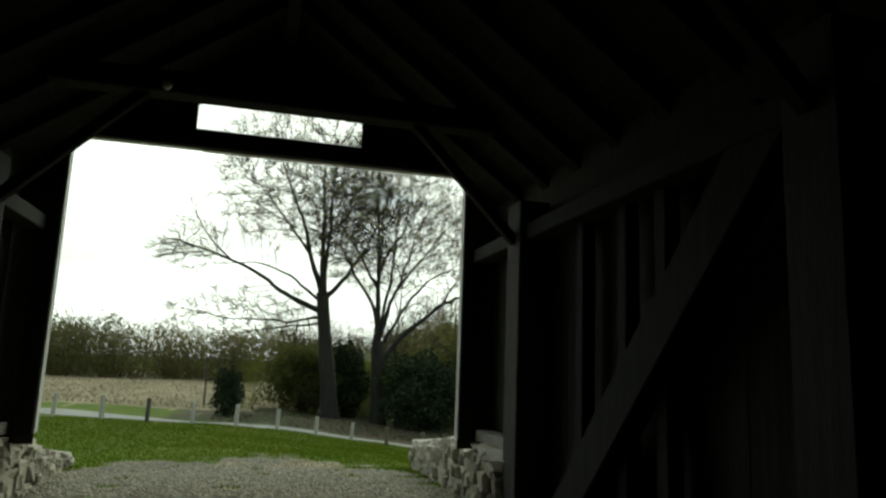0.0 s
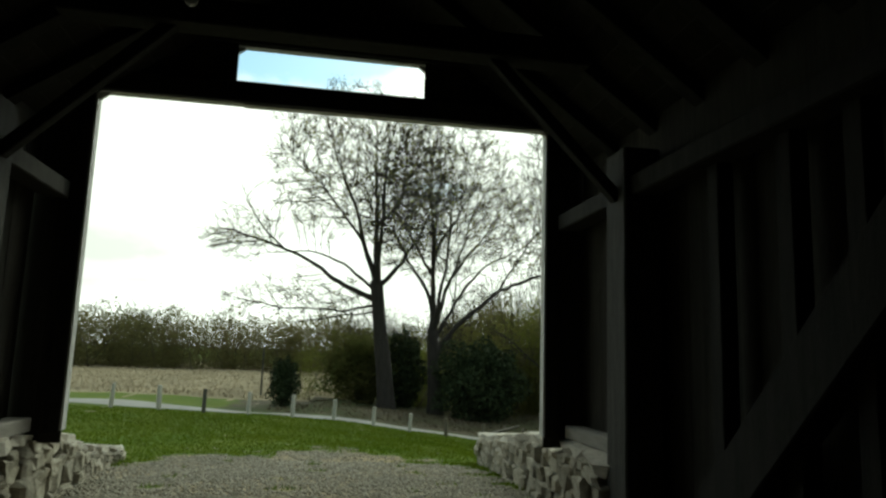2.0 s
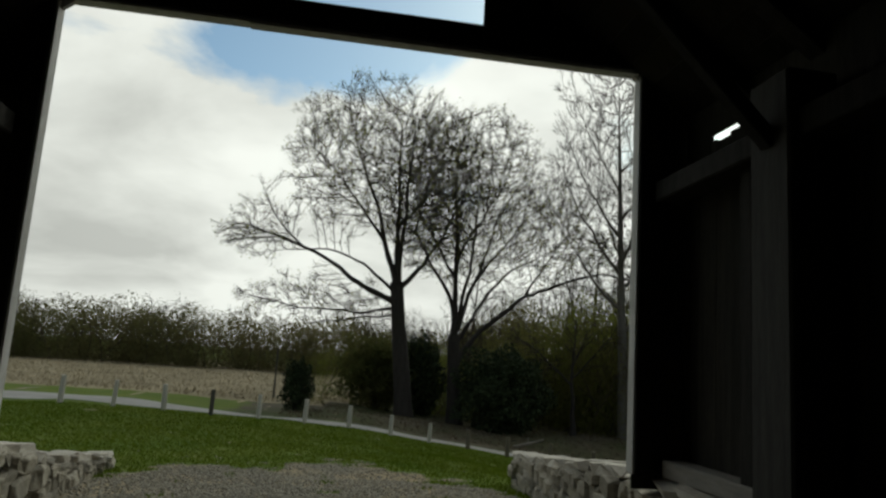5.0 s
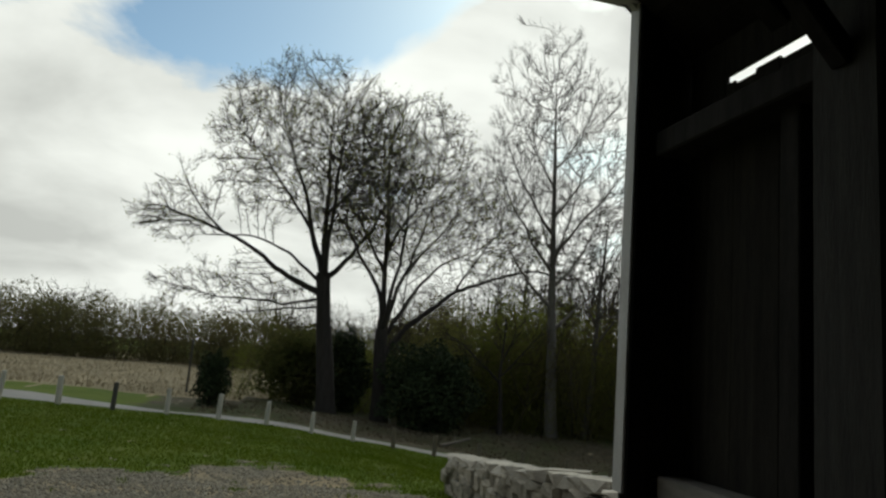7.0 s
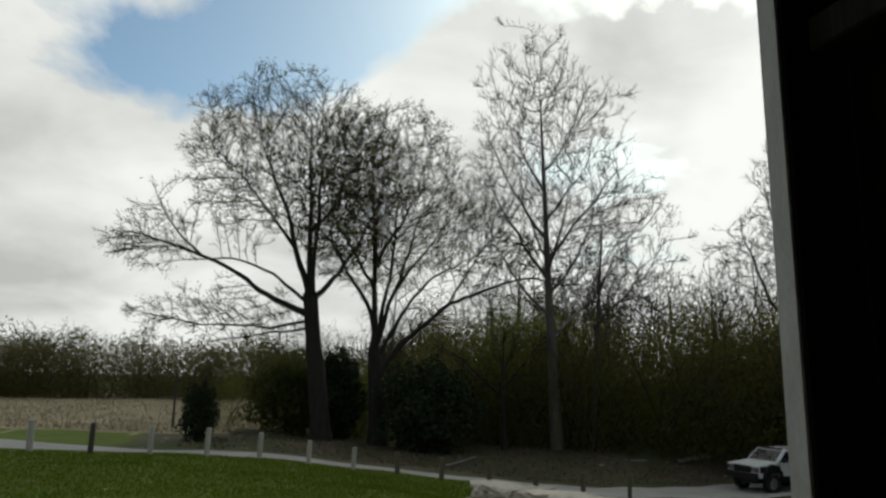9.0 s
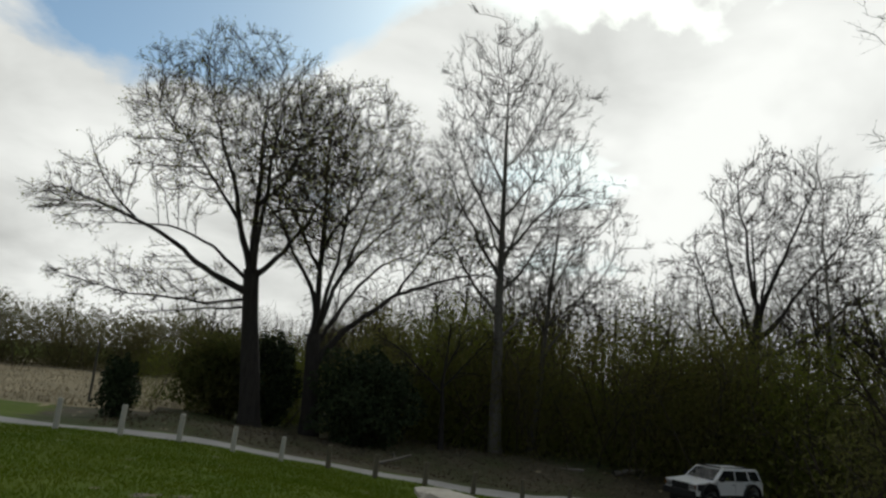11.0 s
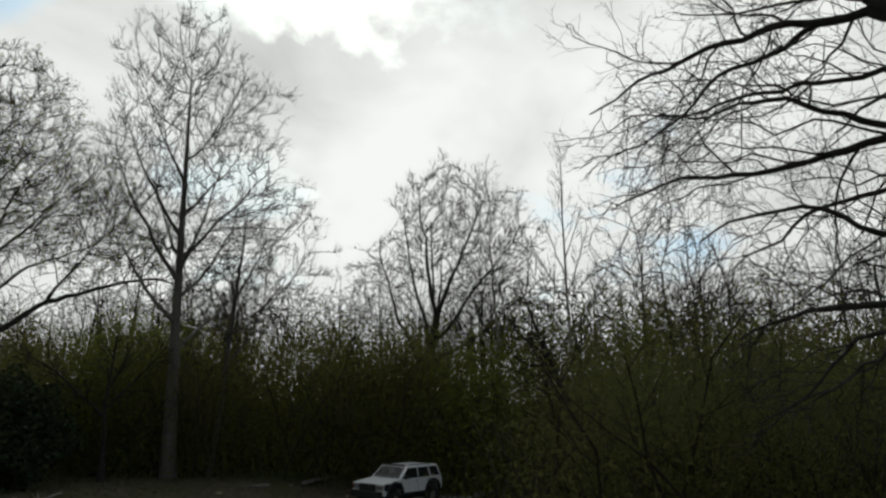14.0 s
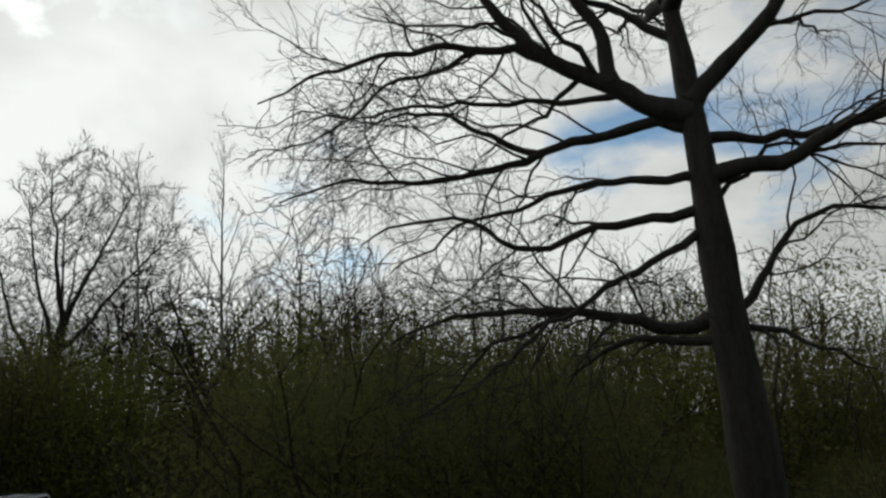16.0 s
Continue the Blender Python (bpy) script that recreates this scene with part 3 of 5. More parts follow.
def wing_wall(side, start, end, z_start, z_end, step_at, name_label):
    """A rubble wall from the bridge seat outwards, its top falling towards its end."""
    wall = thing("stone_wall", (0, 0, 0), name_label, "stone wall", "wing walls of the bridge")
    rng = random.Random(7 + side)
    a, b = Vector((*start, 0)), Vector((*end, 0))
    length = (b - a).length
    d = (b - a).normalized()
    out = Vector((d.y, -d.x, 0)) * side   # away from the drive
    ang = math.degrees(math.atan2(d.y, d.x))

    def top_at(s):
        f = s / length
        z = z_start + (z_end - z_start) * max(0, (f - 0.16) / 0.84)
        return z - (0.10 if step_at and f > step_at else 0)

    # recessed core of mortar and hearting
    bm = bmesh.new()
    n = 14
    rows = []
    for i in range(n + 1):
        s = length * i / n
        p = a + d * s
        zt = top_at(s) - 0.14
        q0, q1 = p + out * 0.10, p + out * 0.50
        rows.append([bm.verts.new((q.x, q.y, z)) for q, z in ((q0, -1.6), (q0, zt), (q1, zt), (q1, -1.9))])
    for r0, r1 in zip(rows, rows[1:]):
        for k in range(3):
            bm.faces.new((r0[k], r1[k], r1[k + 1], r0[k + 1]))
    bm.faces.new(rows[0][::-1])
    bm.faces.new(rows[-1])
    bmesh.ops.recalc_face_normals(bm, faces=bm.faces)
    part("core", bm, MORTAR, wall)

    def lay(me, p, sx, sy, sz, tilt=0.0):
        ob = new("stone", me)
        ob.parent = wall
        ob.matrix_local = pose(p.x, p.y, p.z, rng.uniform(-5, 5), tilt + rng.uniform(-5, 5), ang + rng.uniform(-6, 6)) @ Matrix.Diagonal((sx, sy, sz, 1))

    s_prev = None
    z = -1.25
    course = 0
    while z < z_start - 0.15:
        h = rng.uniform(0.14, 0.27)
        s = rng.uniform(-0.1, 0.1)
        while s < length - 0.05:
            w = rng.uniform(0.14, 0.52)
            zt = top_at(s + w / 2) - 0.11
            if z < zt - 0.03:
                hh = min(h, zt - z)
                p = a + d * (s + w / 2) + out * (0.11 + rng.uniform(-0.06, 0.06))
                p.z = z + hh / 2 + rng.uniform(-0.03, 0.03)
                lay(rng.choice(STONES), p, w * 1.04, 0.26, hh * 1.06)
            s += w
        z += h
        course += 1
    s = -0.05
    while s < length:
        w = rng.uniform(0.35, 0.75)
        p = a + d * (s + w / 2) + out * 0.27
        p.z = top_at(min(length, s + w / 2)) - 0.055 + rng.uniform(-0.015, 0.02)
        slope = math.degrees(math.atan2(top_at(min(length, s + w)) - top_at(max(0, s)), w))
        lay(rng.choice(CAPS), p, w * 1.03, rng.uniform(0.50, 0.58), rng.uniform(0.10, 0.14), -slope)
        s += w
    # end face
    z = -1.3
    while z < top_at(length) - 0.12:
        h = rng.uniform(0.14, 0.24)
        p = a + d * (length - 0.02) + out * 0.32
        p.z = min(z + h / 2, top_at(length) - 0.2)
        lay(rng.choice(STONES), p, 0.22, 0.46, h)
        z += h
    return wall


wing_wall(1, (2.62, 8.5), (3.86, 18.2), 0.73, -0.14, 0.0, "grey limestone rubble wall sloping beside the gravel drive")
wing_wall(-1, (-2.12, 8.5), (-3.65, 18.9), 0.73, -0.50, 0.42, "stepped limestone rubble wall running into the grass")

# ---- posts along the lane ----
POSTS = [(-8.74, 0.20), (-7.14, 0.11), (-5.51, 0.05), (-3.91, -0.07), (-2.24, -0.17), (-0.55, -0.26), (1.11, -0.42), (2.72, -0.68),
         (4.19, -0.88), (5.65, -1.05), (7.1, -1.22), (8.65, -1.42), (10.2, -1.55), (11.8, -1.78), (13.4, -2.0)]
for i, (px, pz) in enumerate(POSTS):
    rng = random.Random(i)
    py = float(post_line(px))
    gz = float(ground_z(px, py))
    h = min(max(pz - gz, 0.72), 1.0)
    bm = bmesh.new()
    w = 0.085 + rng.uniform(-0.008, 0.012)
    bmesh.ops.create_cone(bm, cap_ends=True, segments=8, radius1=w, radius2=w * 0.92, depth=h + 0.25, matrix=Matrix.Translation((0, 0, (h - 0.25) / 2)))
    bmesh.ops.bevel(bm, geom=[e for e in bm.edges if min(v.co.z for v in e.verts) > h - 0.02], offset=0.02, segments=1, affect="EDGES")
    dark = i == 3
    post = part("fence_post", bm, POST_DARK if dark else POST_BROWN if i > 8 else POST_WOOD)
    post.matrix_world = pose(px, py, gz, rng.uniform(-3, 3), rng.uniform(-1, 4), rng.uniform(0, 90))
    tagged(post, "short dark weathered wooden post beside the lane" if dark else "short brown weathered wooden post beside the lane" if i > 8 else "short pale grey wooden post at the lawn's edge", "post", "posts along the lane")

# ---- trees ----


class Wood:
    """Gathers tubes of one kind into point and face arrays."""

    def __init__(self):
        self.tubes = {}

    def tube(self, pts, radii, sides):
        pile = self.tubes.setdefault((len(pts), sides), ([], []))
        pile[0].append(pts)
        pile[1].append(radii)

    def arrays(self):
        vs, fs, n = [], [], 0
        for (k, sides), (paths, radii) in self.tubes.items():
            p, r = np.array(paths, float), np.array(radii, float)
            d = np.gradient(p, axis=1)
            d /= np.linalg.norm(d, axis=2, keepdims=True) + 1e-9
            steep = (np.abs(d[:, :1, 2:3]) > 0.7)
            ref = np.where(steep, np.array([0.31, 0.87, 0.38]), np.array([0.1, 0.2, 0.97]))
            u = np.cross(d, np.broadcast_to(ref, d.shape))
            u /= np.linalg.norm(u, axis=2, keepdims=True) + 1e-9
            w = np.cross(d, u)
            a = np.arange(sides) * 2 * np.pi / sides
            ring = p[:, :, None] + r[:, :, None, None] * (np.cos(a)[:, None] * u[:, :, None] + np.sin(a)[:, None] * w[:, :, None])
            m = len(paths)
            idx = np.arange(m * k * sides).reshape(m, k, sides) + n
            nxt = np.roll(idx, -1, axis=2)
            vs.append(ring.reshape(-1, 3))
            fs.append(np.stack([idx[:, :-1], nxt[:, :-1], nxt[:, 1:], idx[:, 1:]], -1).reshape(-1, 4))
            n += m * k * sides
        return np.concatenate(vs), np.concatenate(fs)

    def mesh(self, name):
        return raw_mesh(name, *self.arrays())


def wander(rng, p, d, length, n, bend, lift):
    """A path that holds a slowly turning course and jogs about it."""
    px, py, pz = (float(v) for v in p)
    dx, dy, dz = (float(v) for v in d)
    g = (rng.standard_normal((n, 6)) * bend).tolist()
    step = length / n
    pts = [(px, py, pz)]
    for i in range(n):
        q = g[i]
        dx, dy, dz = dx + 0.7 * q[0], dy + 0.7 * q[1], dz + 0.7 * q[2] + lift
        s = 1 / math.sqrt(dx * dx + dy * dy + dz * dz)
        dx, dy, dz = dx * s, dy * s, dz * s
        k = 1.7 if i else 0.6
        px, py, pz = px + (dx + k * q[3]) * step, py + (dy + k * q[4]) * step, pz + (dz + k * q[5]) * step
        pts.append((px, py, pz))
    return np.array(pts)


def turn_from(g, d, angle):
    """A direction at that angle from d, at the side that g points to."""
    k = g[0] * d[0] + g[1] * d[1] + g[2] * d[2]
    r = (g[0] - d[0] * k, g[1] - d[1] * k, g[2] - d[2] * k)
    s = math.sin(angle) / (math.sqrt(r[0] ** 2 + r[1] ** 2 + r[2] ** 2) + 1e-9)
    c = math.cos(angle)
    return (d[0] * c + r[0] * s, d[1] * c + r[1] * s, d[2] * c + r[2] * s)


def sprout(rng, wood, tips, pts, radii, level, style):
    """Side branches along a branch, down to twigs."""
    levels = style["levels"]
    if level >= len(levels):
        return
    per_m, ratio, angle, bend, lift, sides, rmin = levels[level]
    path = [tuple(p) for p in (pts.tolist() if hasattr(pts, "tolist") else pts)]
    rad = list(radii)
    last = len(path) - 1
    length = sum(math.dist(path[i], path[i + 1]) for i in range(last))
    n = max(2, int(per_m * length + rng.random()))
    start = style["bare"] if level == 0 else 0.18
    rolls, sides_g = rng.random((n, 4)).tolist(), rng.standard_normal((n, 3)).tolist()
    k = style["k"][level]
    for j in range(n):
        u = rolls[j]
        f = min(start + (1 - start) * (j + u[0] * 0.8) / n, 0.995)
        i = min(int(f * last), last - 1)
        t = f * last - i
        a, b = path[i], path[i + 1]
        p = tuple(a[m] * (1 - t) + b[m] * t for m in (0, 1, 2))
        sl = math.dist(a, b) + 1e-9
        d = tuple((b[m] - a[m]) / sl for m in (0, 1, 2))
        cl = max(0.25, length * ratio * (0.38 + 0.48 * math.sin(math.pi * min(1, f + 0.1))) * (0.6 + 0.65 * u[1]))
        cl = min(cl, style["max"][level])
        r0 = max(rmin, (rad[i] * (1 - t) + rad[i + 1] * t) * (0.28 + 0.22 * u[2]))
        q = wander(rng, p, turn_from(sides_g[j], d, math.radians(angle) * (0.65 + 0.6 * u[3])), cl, k, bend, lift)
        r1 = max(rmin * 0.6, r0 * 0.25)
        rr = [r0 + (r1 - r0) * m / k for m in range(k + 1)]
        wood.tube(q, rr, sides)
        sprout(rng, wood, tips, q, rr, level + 1, style)
        if level == len(levels) - 1:
            tips.append(q[-1])


# each level: branches a metre, length ratio, angle, bend, lift, sides, least radius
VASE = dict(k=[6, 3, 2], bare=0.15, max=[4.0, 1.8, 0.9], levels=[(2.3, 0.44, 38, 0.12, 0.04, 4, 0.020), (2.7, 0.55, 40, 0.14, 0.04, 3, 0.013), (2.2, 0.6, 40, 0.15, 0.03, 3, 0.008)])
BIRCH = dict(k=[5, 3, 1], bare=0.3, max=[2.6, 1.2, 0.6], levels=[(2.2, 0.32, 36, 0.12, 0.10, 4, 0.014), (2.4, 0.55, 38, 0.14, 0.05, 3, 0.009), (2.0, 0.55, 40, 0.16, 0.03, 3, 0.007)])
NEAR = dict(k=[8, 4, 2, 1], bare=0.2, max=[4.2, 2.0, 1.1, 0.5], levels=[(1.9, 0.48, 44, 0.13, 0.0, 5, 0.012), (2.7, 0.55, 44, 0.15, -0.01, 4, 0.007), (3.0, 0.6, 42, 0.17, -0.02, 3, 0.0042), (1.4, 0.7, 40, 0.2, -0.02, 3, 0.003)])


def leaf_quads(rng, centres, size, flat=0.0):
    """Small diamond leaves at the given places, turned at random."""
    n = len(centres)
    u = rng.normal(0, 1, (n, 3))
    u /= np.linalg.norm(u, axis=1, keepdims=True)
    w = rng.normal(0, 1, (n, 3))
    w -= u * (w * u).sum(1, keepdims=True)
    w /= np.linalg.norm(w, axis=1, keepdims=True)
    s = size * rng.uniform(0.6, 1.4, (n, 1))
    c = np.asarray(centres)
    v = np.stack([c - u * s, c - w * s * 0.55, c + u * s, c + w * s * 0.55], 1).reshape(-1, 3)
    return v, np.arange(4 * n).reshape(n, 4)


def direction(az, el):
    a, e = math.radians(az), math.radians(el)
    return np.array([math.cos(a) * math.cos(e), math.sin(a) * math.cos(e), math.sin(e)])


def tree(seed, x, y, height, radius, lean, limbs, style, bark, label, leaf=0, leaf_size=0.045, name="tree", twig_mat=None, bend=0.03, trunk_sides=14, flare=1.35, grain=0.8, crook=1.0):
    """limbs: where each leaves the trunk (share of its height), azimuth, rise, length, share of the trunk's radius there, bend, lift."""
    rng = np.random.default_rng(seed)
    z = float(ground_z(x, y))
    t = thing(name, (x, y, z - 0.05), label, "tree", "trees by the lane")
    n = 14
    trunk = wander(rng, (0, 0, -0.2), direction(*lean), height, n, bend, 0.015)
    f = np.linspace(0, 1, n + 1)
    rad = radius * (1 - 0.9 * f ** 0.9) * (1 + (flare - 1) * np.exp(-f * height / 0.5))
    rad[-1] = 0.02
    w = Wood()
    w.tube(trunk, rad, trunk_sides)
    part("trunk", w.mesh("trunk"), bark, t)
    crown, tips = Wood(), []
    top = trunk[int(n * 0.6):]
    sprout(rng, crown, tips, top, rad[int(n * 0.6):], 0, style)
    for h, az, el, length, share, bnd, lift in limbs:
        i = min(int(h * n), n - 1)
        q = h * n - i
        p = trunk[i] * (1 - q) + trunk[i + 1] * q
        k = max(5, int(length / grain))
        path = wander(rng, p, direction(az, el), length, k, bnd * crook, lift)
        r0 = (rad[i] * (1 - q) + rad[i + 1] * q) * share
        rr = r0 * (1 - 0.85 * np.linspace(0, 1, k + 1) ** 0.8) + 0.012
        w = Wood()
        w.tube(path, rr, 8)
        part("limb", w.mesh("limb"), bark, t)
        sprout(rng, crown, tips, path, rr, 0, style)
    part("crown", crown.mesh("crown"), twig_mat or TWIG, t, "fine bare twigs")["kind"] = "stuff"
    if leaf and tips:
        tips = np.array(tips)
        pick = rng.integers(0, len(tips), leaf)
        v, fc = leaf_quads(rng, tips[pick] + rng.normal(0, 0.22, (leaf, 3)), leaf_size)
        part("leaves", raw_mesh("leaves", v, fc, False), BUD, t, "small yellow-green spring leaves")["kind"] = "stuff"
    return t


def arc(rng, p, az, el0, el1, length, n, bend):
    """A limb's course whose rise turns from el0 to el1 on the way, with crooks of its own."""
    pts = [np.array(p, float)]
    jog = np.zeros(2)
    for i in range(n):
        f = (i + 0.5) / n
        jog = 0.55 * jog + rng.normal(0, bend, 2)
        e = el0 + (el1 - el0) * f
        pts.append(pts[-1] + direction(az + 57 * jog[0], max(-88, min(88, e + 57 * jog[1]))) * length / n)
    return np.array(pts)


def crown_points(rng, n, clouds):
    """Places where twigs end: through rounded masses, thicker towards their skin, in clumps with gaps between."""
    sizes = np.array([c[3] * c[4] * c[5] for c in clouds]) ** 0.72
    out = []
    for (cx_, cy_, cz_, ax, ay, az_), k in zip(clouds, np.maximum(30, n * sizes / sizes.sum()).astype(int)):
        d = rng.normal(0, 1, (k, 3))
        d /= np.linalg.norm(d, axis=1, keepdims=True)
        lump = 1 + 0.10 * np.sin(4.1 * d[:, 0] + 3 * d[:, 2] + k) * np.cos(3.3 * d[:, 1] - 2 * d[:, 2])
        r = lump * rng.random(k) ** 0.42
        out.append(d * r[:, None] * np.array([ax, ay, az_]) + np.array([cx_, cy_, cz_]))
    p = np.concatenate(out)
    gap = np.sin(1.5 * p[:, 0] + 0.8 * p[:, 2]) * np.sin(1.3 * p[:, 1] - 0.9 * p[:, 2] + 1) * np.cos(1.1 * p[:, 2] + 0.5 * p[:, 0])
    return p[rng.random(len(p)) < 0.75 + 0.7 * gap]


def colonise(rng, bones, goals, step=0.34, reach=3.2, kill=0.5, rise=0.0, rounds=70, tip=0.0130, heart=(0, 0, 5)):
    """Branches that grow from the bones (points, radii) towards the goals and share them out; returns chains and their radii."""
    pos = [p for pts, _ in bones for p in pts]
    cap = [r for _, rad in bones for r in rad]
    up, first = [-1] * len(pos), len(pos)
    live = np.asarray(goals, float)
    nodes = np.array(pos)
    head, born = np.zeros((len(nodes), 3)), np.zeros(len(nodes), int)
    near = np.full(len(live), 1e9)
    who = np.zeros(len(live), int)

    def update(start):
        for i0 in range(start, len(nodes), 400):
            d = np.linalg.norm(live[:, None] - nodes[None, i0:i0 + 400], axis=2)
            j = d.argmin(1)
            m = d[np.arange(len(live)), j]
            better = m < near
            near[better], who[better] = m[better], j[better] + i0

    update(0)
    for turn in range(rounds):
        if not len(live):
            break
        hit = near < (reach if turn > 6 else 9.0)
        if not hit.any():
            break
        owners, inv = np.unique(who[hit], return_inverse=True)
        v = live[hit] - nodes[who[hit]]
        v /= np.linalg.norm(v, axis=1, keepdims=True) + 1e-9
        total = np.zeros((len(owners), 3))
        np.add.at(total, inv, v)
        total /= np.linalg.norm(total, axis=1, keepdims=True) + 1e-9
        out = nodes[owners] - np.array(heart, float)
        out /= np.linalg.norm(out, axis=1, keepdims=True) + 1e-9
        total += 0.30 * head[owners] + 0.50 * out + rng.normal(0, 0.09, total.shape)
        total[:, 2] = np.maximum(total[:, 2], -0.15) + rise
        total /= np.linalg.norm(total, axis=1, keepdims=True) + 1e-9
        fresh = nodes[owners] + total * step
        start = len(nodes)
        nodes = np.concatenate([nodes, fresh])
        head = np.concatenate([head, total])
        up.extend(owners.tolist())
        born = np.concatenate([born, np.zeros(len(owners), int)])
        born[owners] += 1
        update(start)
        keep = (near > kill) & (born[who] < 3)
        live, near, who = live[keep], near[keep], who[keep]
    n = len(nodes)
    area = np.zeros(n)
    kids = [[] for _ in range(n)]
    for i in range(n - 1, first - 1, -1):
        area[i] = max(area[i], tip ** 2.05)
        if up[i] >= 0:
            area[up[i]] += area[i]
            kids[up[i]].append(i)
    rad = area ** (1 / 2.05)
    chains = []
    starts = [(i, k) for i in range(first) for k in kids[i]]
    while starts:
        i, k = starts.pop()
        base = min(rad[k] * 1.1, cap[i] * 0.7 if i < first else rad[i])
        path, rr = [nodes[i], nodes[k]], [base, min(rad[k], base)]
        while kids[k]:
            order = sorted(kids[k], key=lambda c: -rad[c])
            starts.extend((k, c) for c in order[1:])
            k = order[0]
            path.append(nodes[k])
            rr.append(min(rad[k], rr[-1]))
        chains.append((np.array(path), np.array(rr)))
    return chains


def add_twigs(rng, wood, tips, chains, heart, per_node, length, thick, rise, thin=0.035):
    """Fine twigs along and at the ends of the thin branches, each with a side shoot."""
    for path, rr in chains:
        for i in range(1, len(path)):
            if rr[i] > thin:
                continue
            d = path[i] - path[i - 1]
            d /= np.linalg.norm(d) + 1e-9
            last = i == len(path) - 1
            out = path[i] - heart
            d = d + 0.6 * out / (np.linalg.norm(out) + 1e-9)
            d /= np.linalg.norm(d) + 1e-9
            for _ in range(int(per_node + rng.random()) + 2 * last):
                e = turn_from(rng.standard_normal(3), d, math.radians(rng.uniform(12, 46)))
                ln = length * rng.uniform(0.5, 1.35)
                q = wander(rng, path[i], e, ln, 2, 0.09, rise)
                wood.tube(q, (thick, thick * 0.8, thick * 0.5), 3)
                side = wander(rng, q[1], turn_from(rng.standard_normal(3), e, 0.55), ln * 0.55, 1, 0.1, rise)
                wood.tube(side, (thick * 0.8, thick * 0.5), 3)
                tips.append(q[-1])
                tips.append(side[-1])


def grown_tree(seed, x, y, height, radius, lean, limbs, clouds, goals, bark, label, taper=0.72, twig=(2.0, 0.55, 0.0115, 0.02), twig_mat=None, leaf=0, leaf_size=0.045,
               bend=0.12, rise=0.0, kill=0.40, flare=1.35, step=0.36, sides=14, heart=(0, 0, 6)):
    """limbs: (parent limb or -1 for the trunk, place along it, azimuth, rise at its start and end, length, radius)."""
    rng = np.random.default_rng(seed)
    t = thing("tree", (x, y, float(ground_z(x, y)) - 0.05), label, "tree", "trees by the lane")
    n = max(8, int(height / 0.7))
    trunk = arc(rng, (0, 0, -0.2), lean[0], lean[1], lean[1], height, n, 0.02)
    f = np.linspace(0, 1, n + 1)
    rad = radius * (1 - (1 - taper) * f) * (1 + (flare - 1) * np.exp(-f * height / 0.6)) * (1 + 0.04 * np.sin(9 * f + seed))
    w = Wood()
    w.tube(trunk, rad, sides)
    part("trunk", w.mesh("trunk"), bark, t)
    paths = []
    bones = [(trunk[int(n * 0.45):], rad[int(n * 0.45):])]
    for parent, h, az, el0, el1, length, r0 in limbs:
        src = trunk if parent < 0 else paths[parent][0]
        m = len(src) - 1
        i = min(int(h * m), m - 1)
        p = src[i] + (src[i + 1] - src[i]) * (h * m - i)
        k = max(6, int(length / 0.42))
        path = arc(rng, p, az, el0, el1, length, k, bend)
        g = np.linspace(0, 1, k + 1)
        rr = r0 * (1 - 0.86 * g ** 0.7) * (1 + 0.22 * np.exp(-g * length / 0.25)) * (1 + 0.05 * np.sin(5 * g * length)) + 0.008
        w = Wood()
        w.tube(path, rr, 9)
        part("limb", w.mesh("limb"), bark, t)
        paths.append((path, rr))
        bones.append((path[int(k * 0.22):], rr[int(k * 0.22):]))
    chains = colonise(rng, bones, crown_points(rng, goals, clouds), step, 3.2, kill, rise, heart=heart)
    crown, tips = Wood(), []
    for path, rr in chains:
        crown.tube(path, rr, 5 if rr[0] > 0.04 else 3)
    ends = [(p, r) for p, r in paths] + chains
    add_twigs(rng, crown, tips, ends, np.array(heart, float), *twig)
    part("crown", crown.mesh("crown"), twig_mat or TWIG, t, "fine bare twigs")["kind"] = "stuff"
    if leaf:
        tp = np.array(tips)
        v, fc = leaf_quads(rng, tp[rng.integers(0, len(tp), leaf)] + rng.normal(0, 0.10, (leaf, 3)), leaf_size)
        part("leaves", raw_mesh("leaves", v, fc, False), BUD, t, "small yellow-green spring leaves")["kind"] = "stuff"
    return t


# two broad old trees whose crowns meet
grown_tree(11, 4.41, 43.5, 7.6, 0.50, (175, 83.5),
           [(-1, 0.97, 178, 82, 66, 9.0, 0.20), (-1, 0.99, 110, 84, 88, 9.5, 0.20), (-1, 0.93, 4, 46, 72, 7.5, 0.17), (-1, 0.84, 178, 32, 8, 10.2, 0.19),
            (-1, 0.90, 183, 52, -18, 7.0, 0.11), (-1, 0.80, 184, 4, 0, 8.4, 0.08), (-1, 0.76, 176, -2, -10, 5.0, 0.06), (-1, 0.95, 85, 55, 66, 9.0, 0.16),
            (-1, 0.92, 268, 55, 66, 9.0, 0.16), (0, 0.30, 182, 48, 55, 7.0, 0.10), (3, 0.62, 172, 40, 62, 4.2, 0.06), (1, 0.35, 15, 62, 72, 7.0, 0.10)],
           [(-2.9, 0, 14.3, 4.7, 4.6, 4.5), (0.5, 0, 13.2, 2.8, 4.2, 4.9), (-8.3, 0, 9.7, 2.0, 1.6, 1.7), (-4.8, 0, 6.1, 4.4, 1.8, 1.1)],
           4600, BARK, "broad old tree with dark trunk and budding bare crown", leaf=11000, leaf_size=0.05, heart=(-1.5, 0, 6.5))
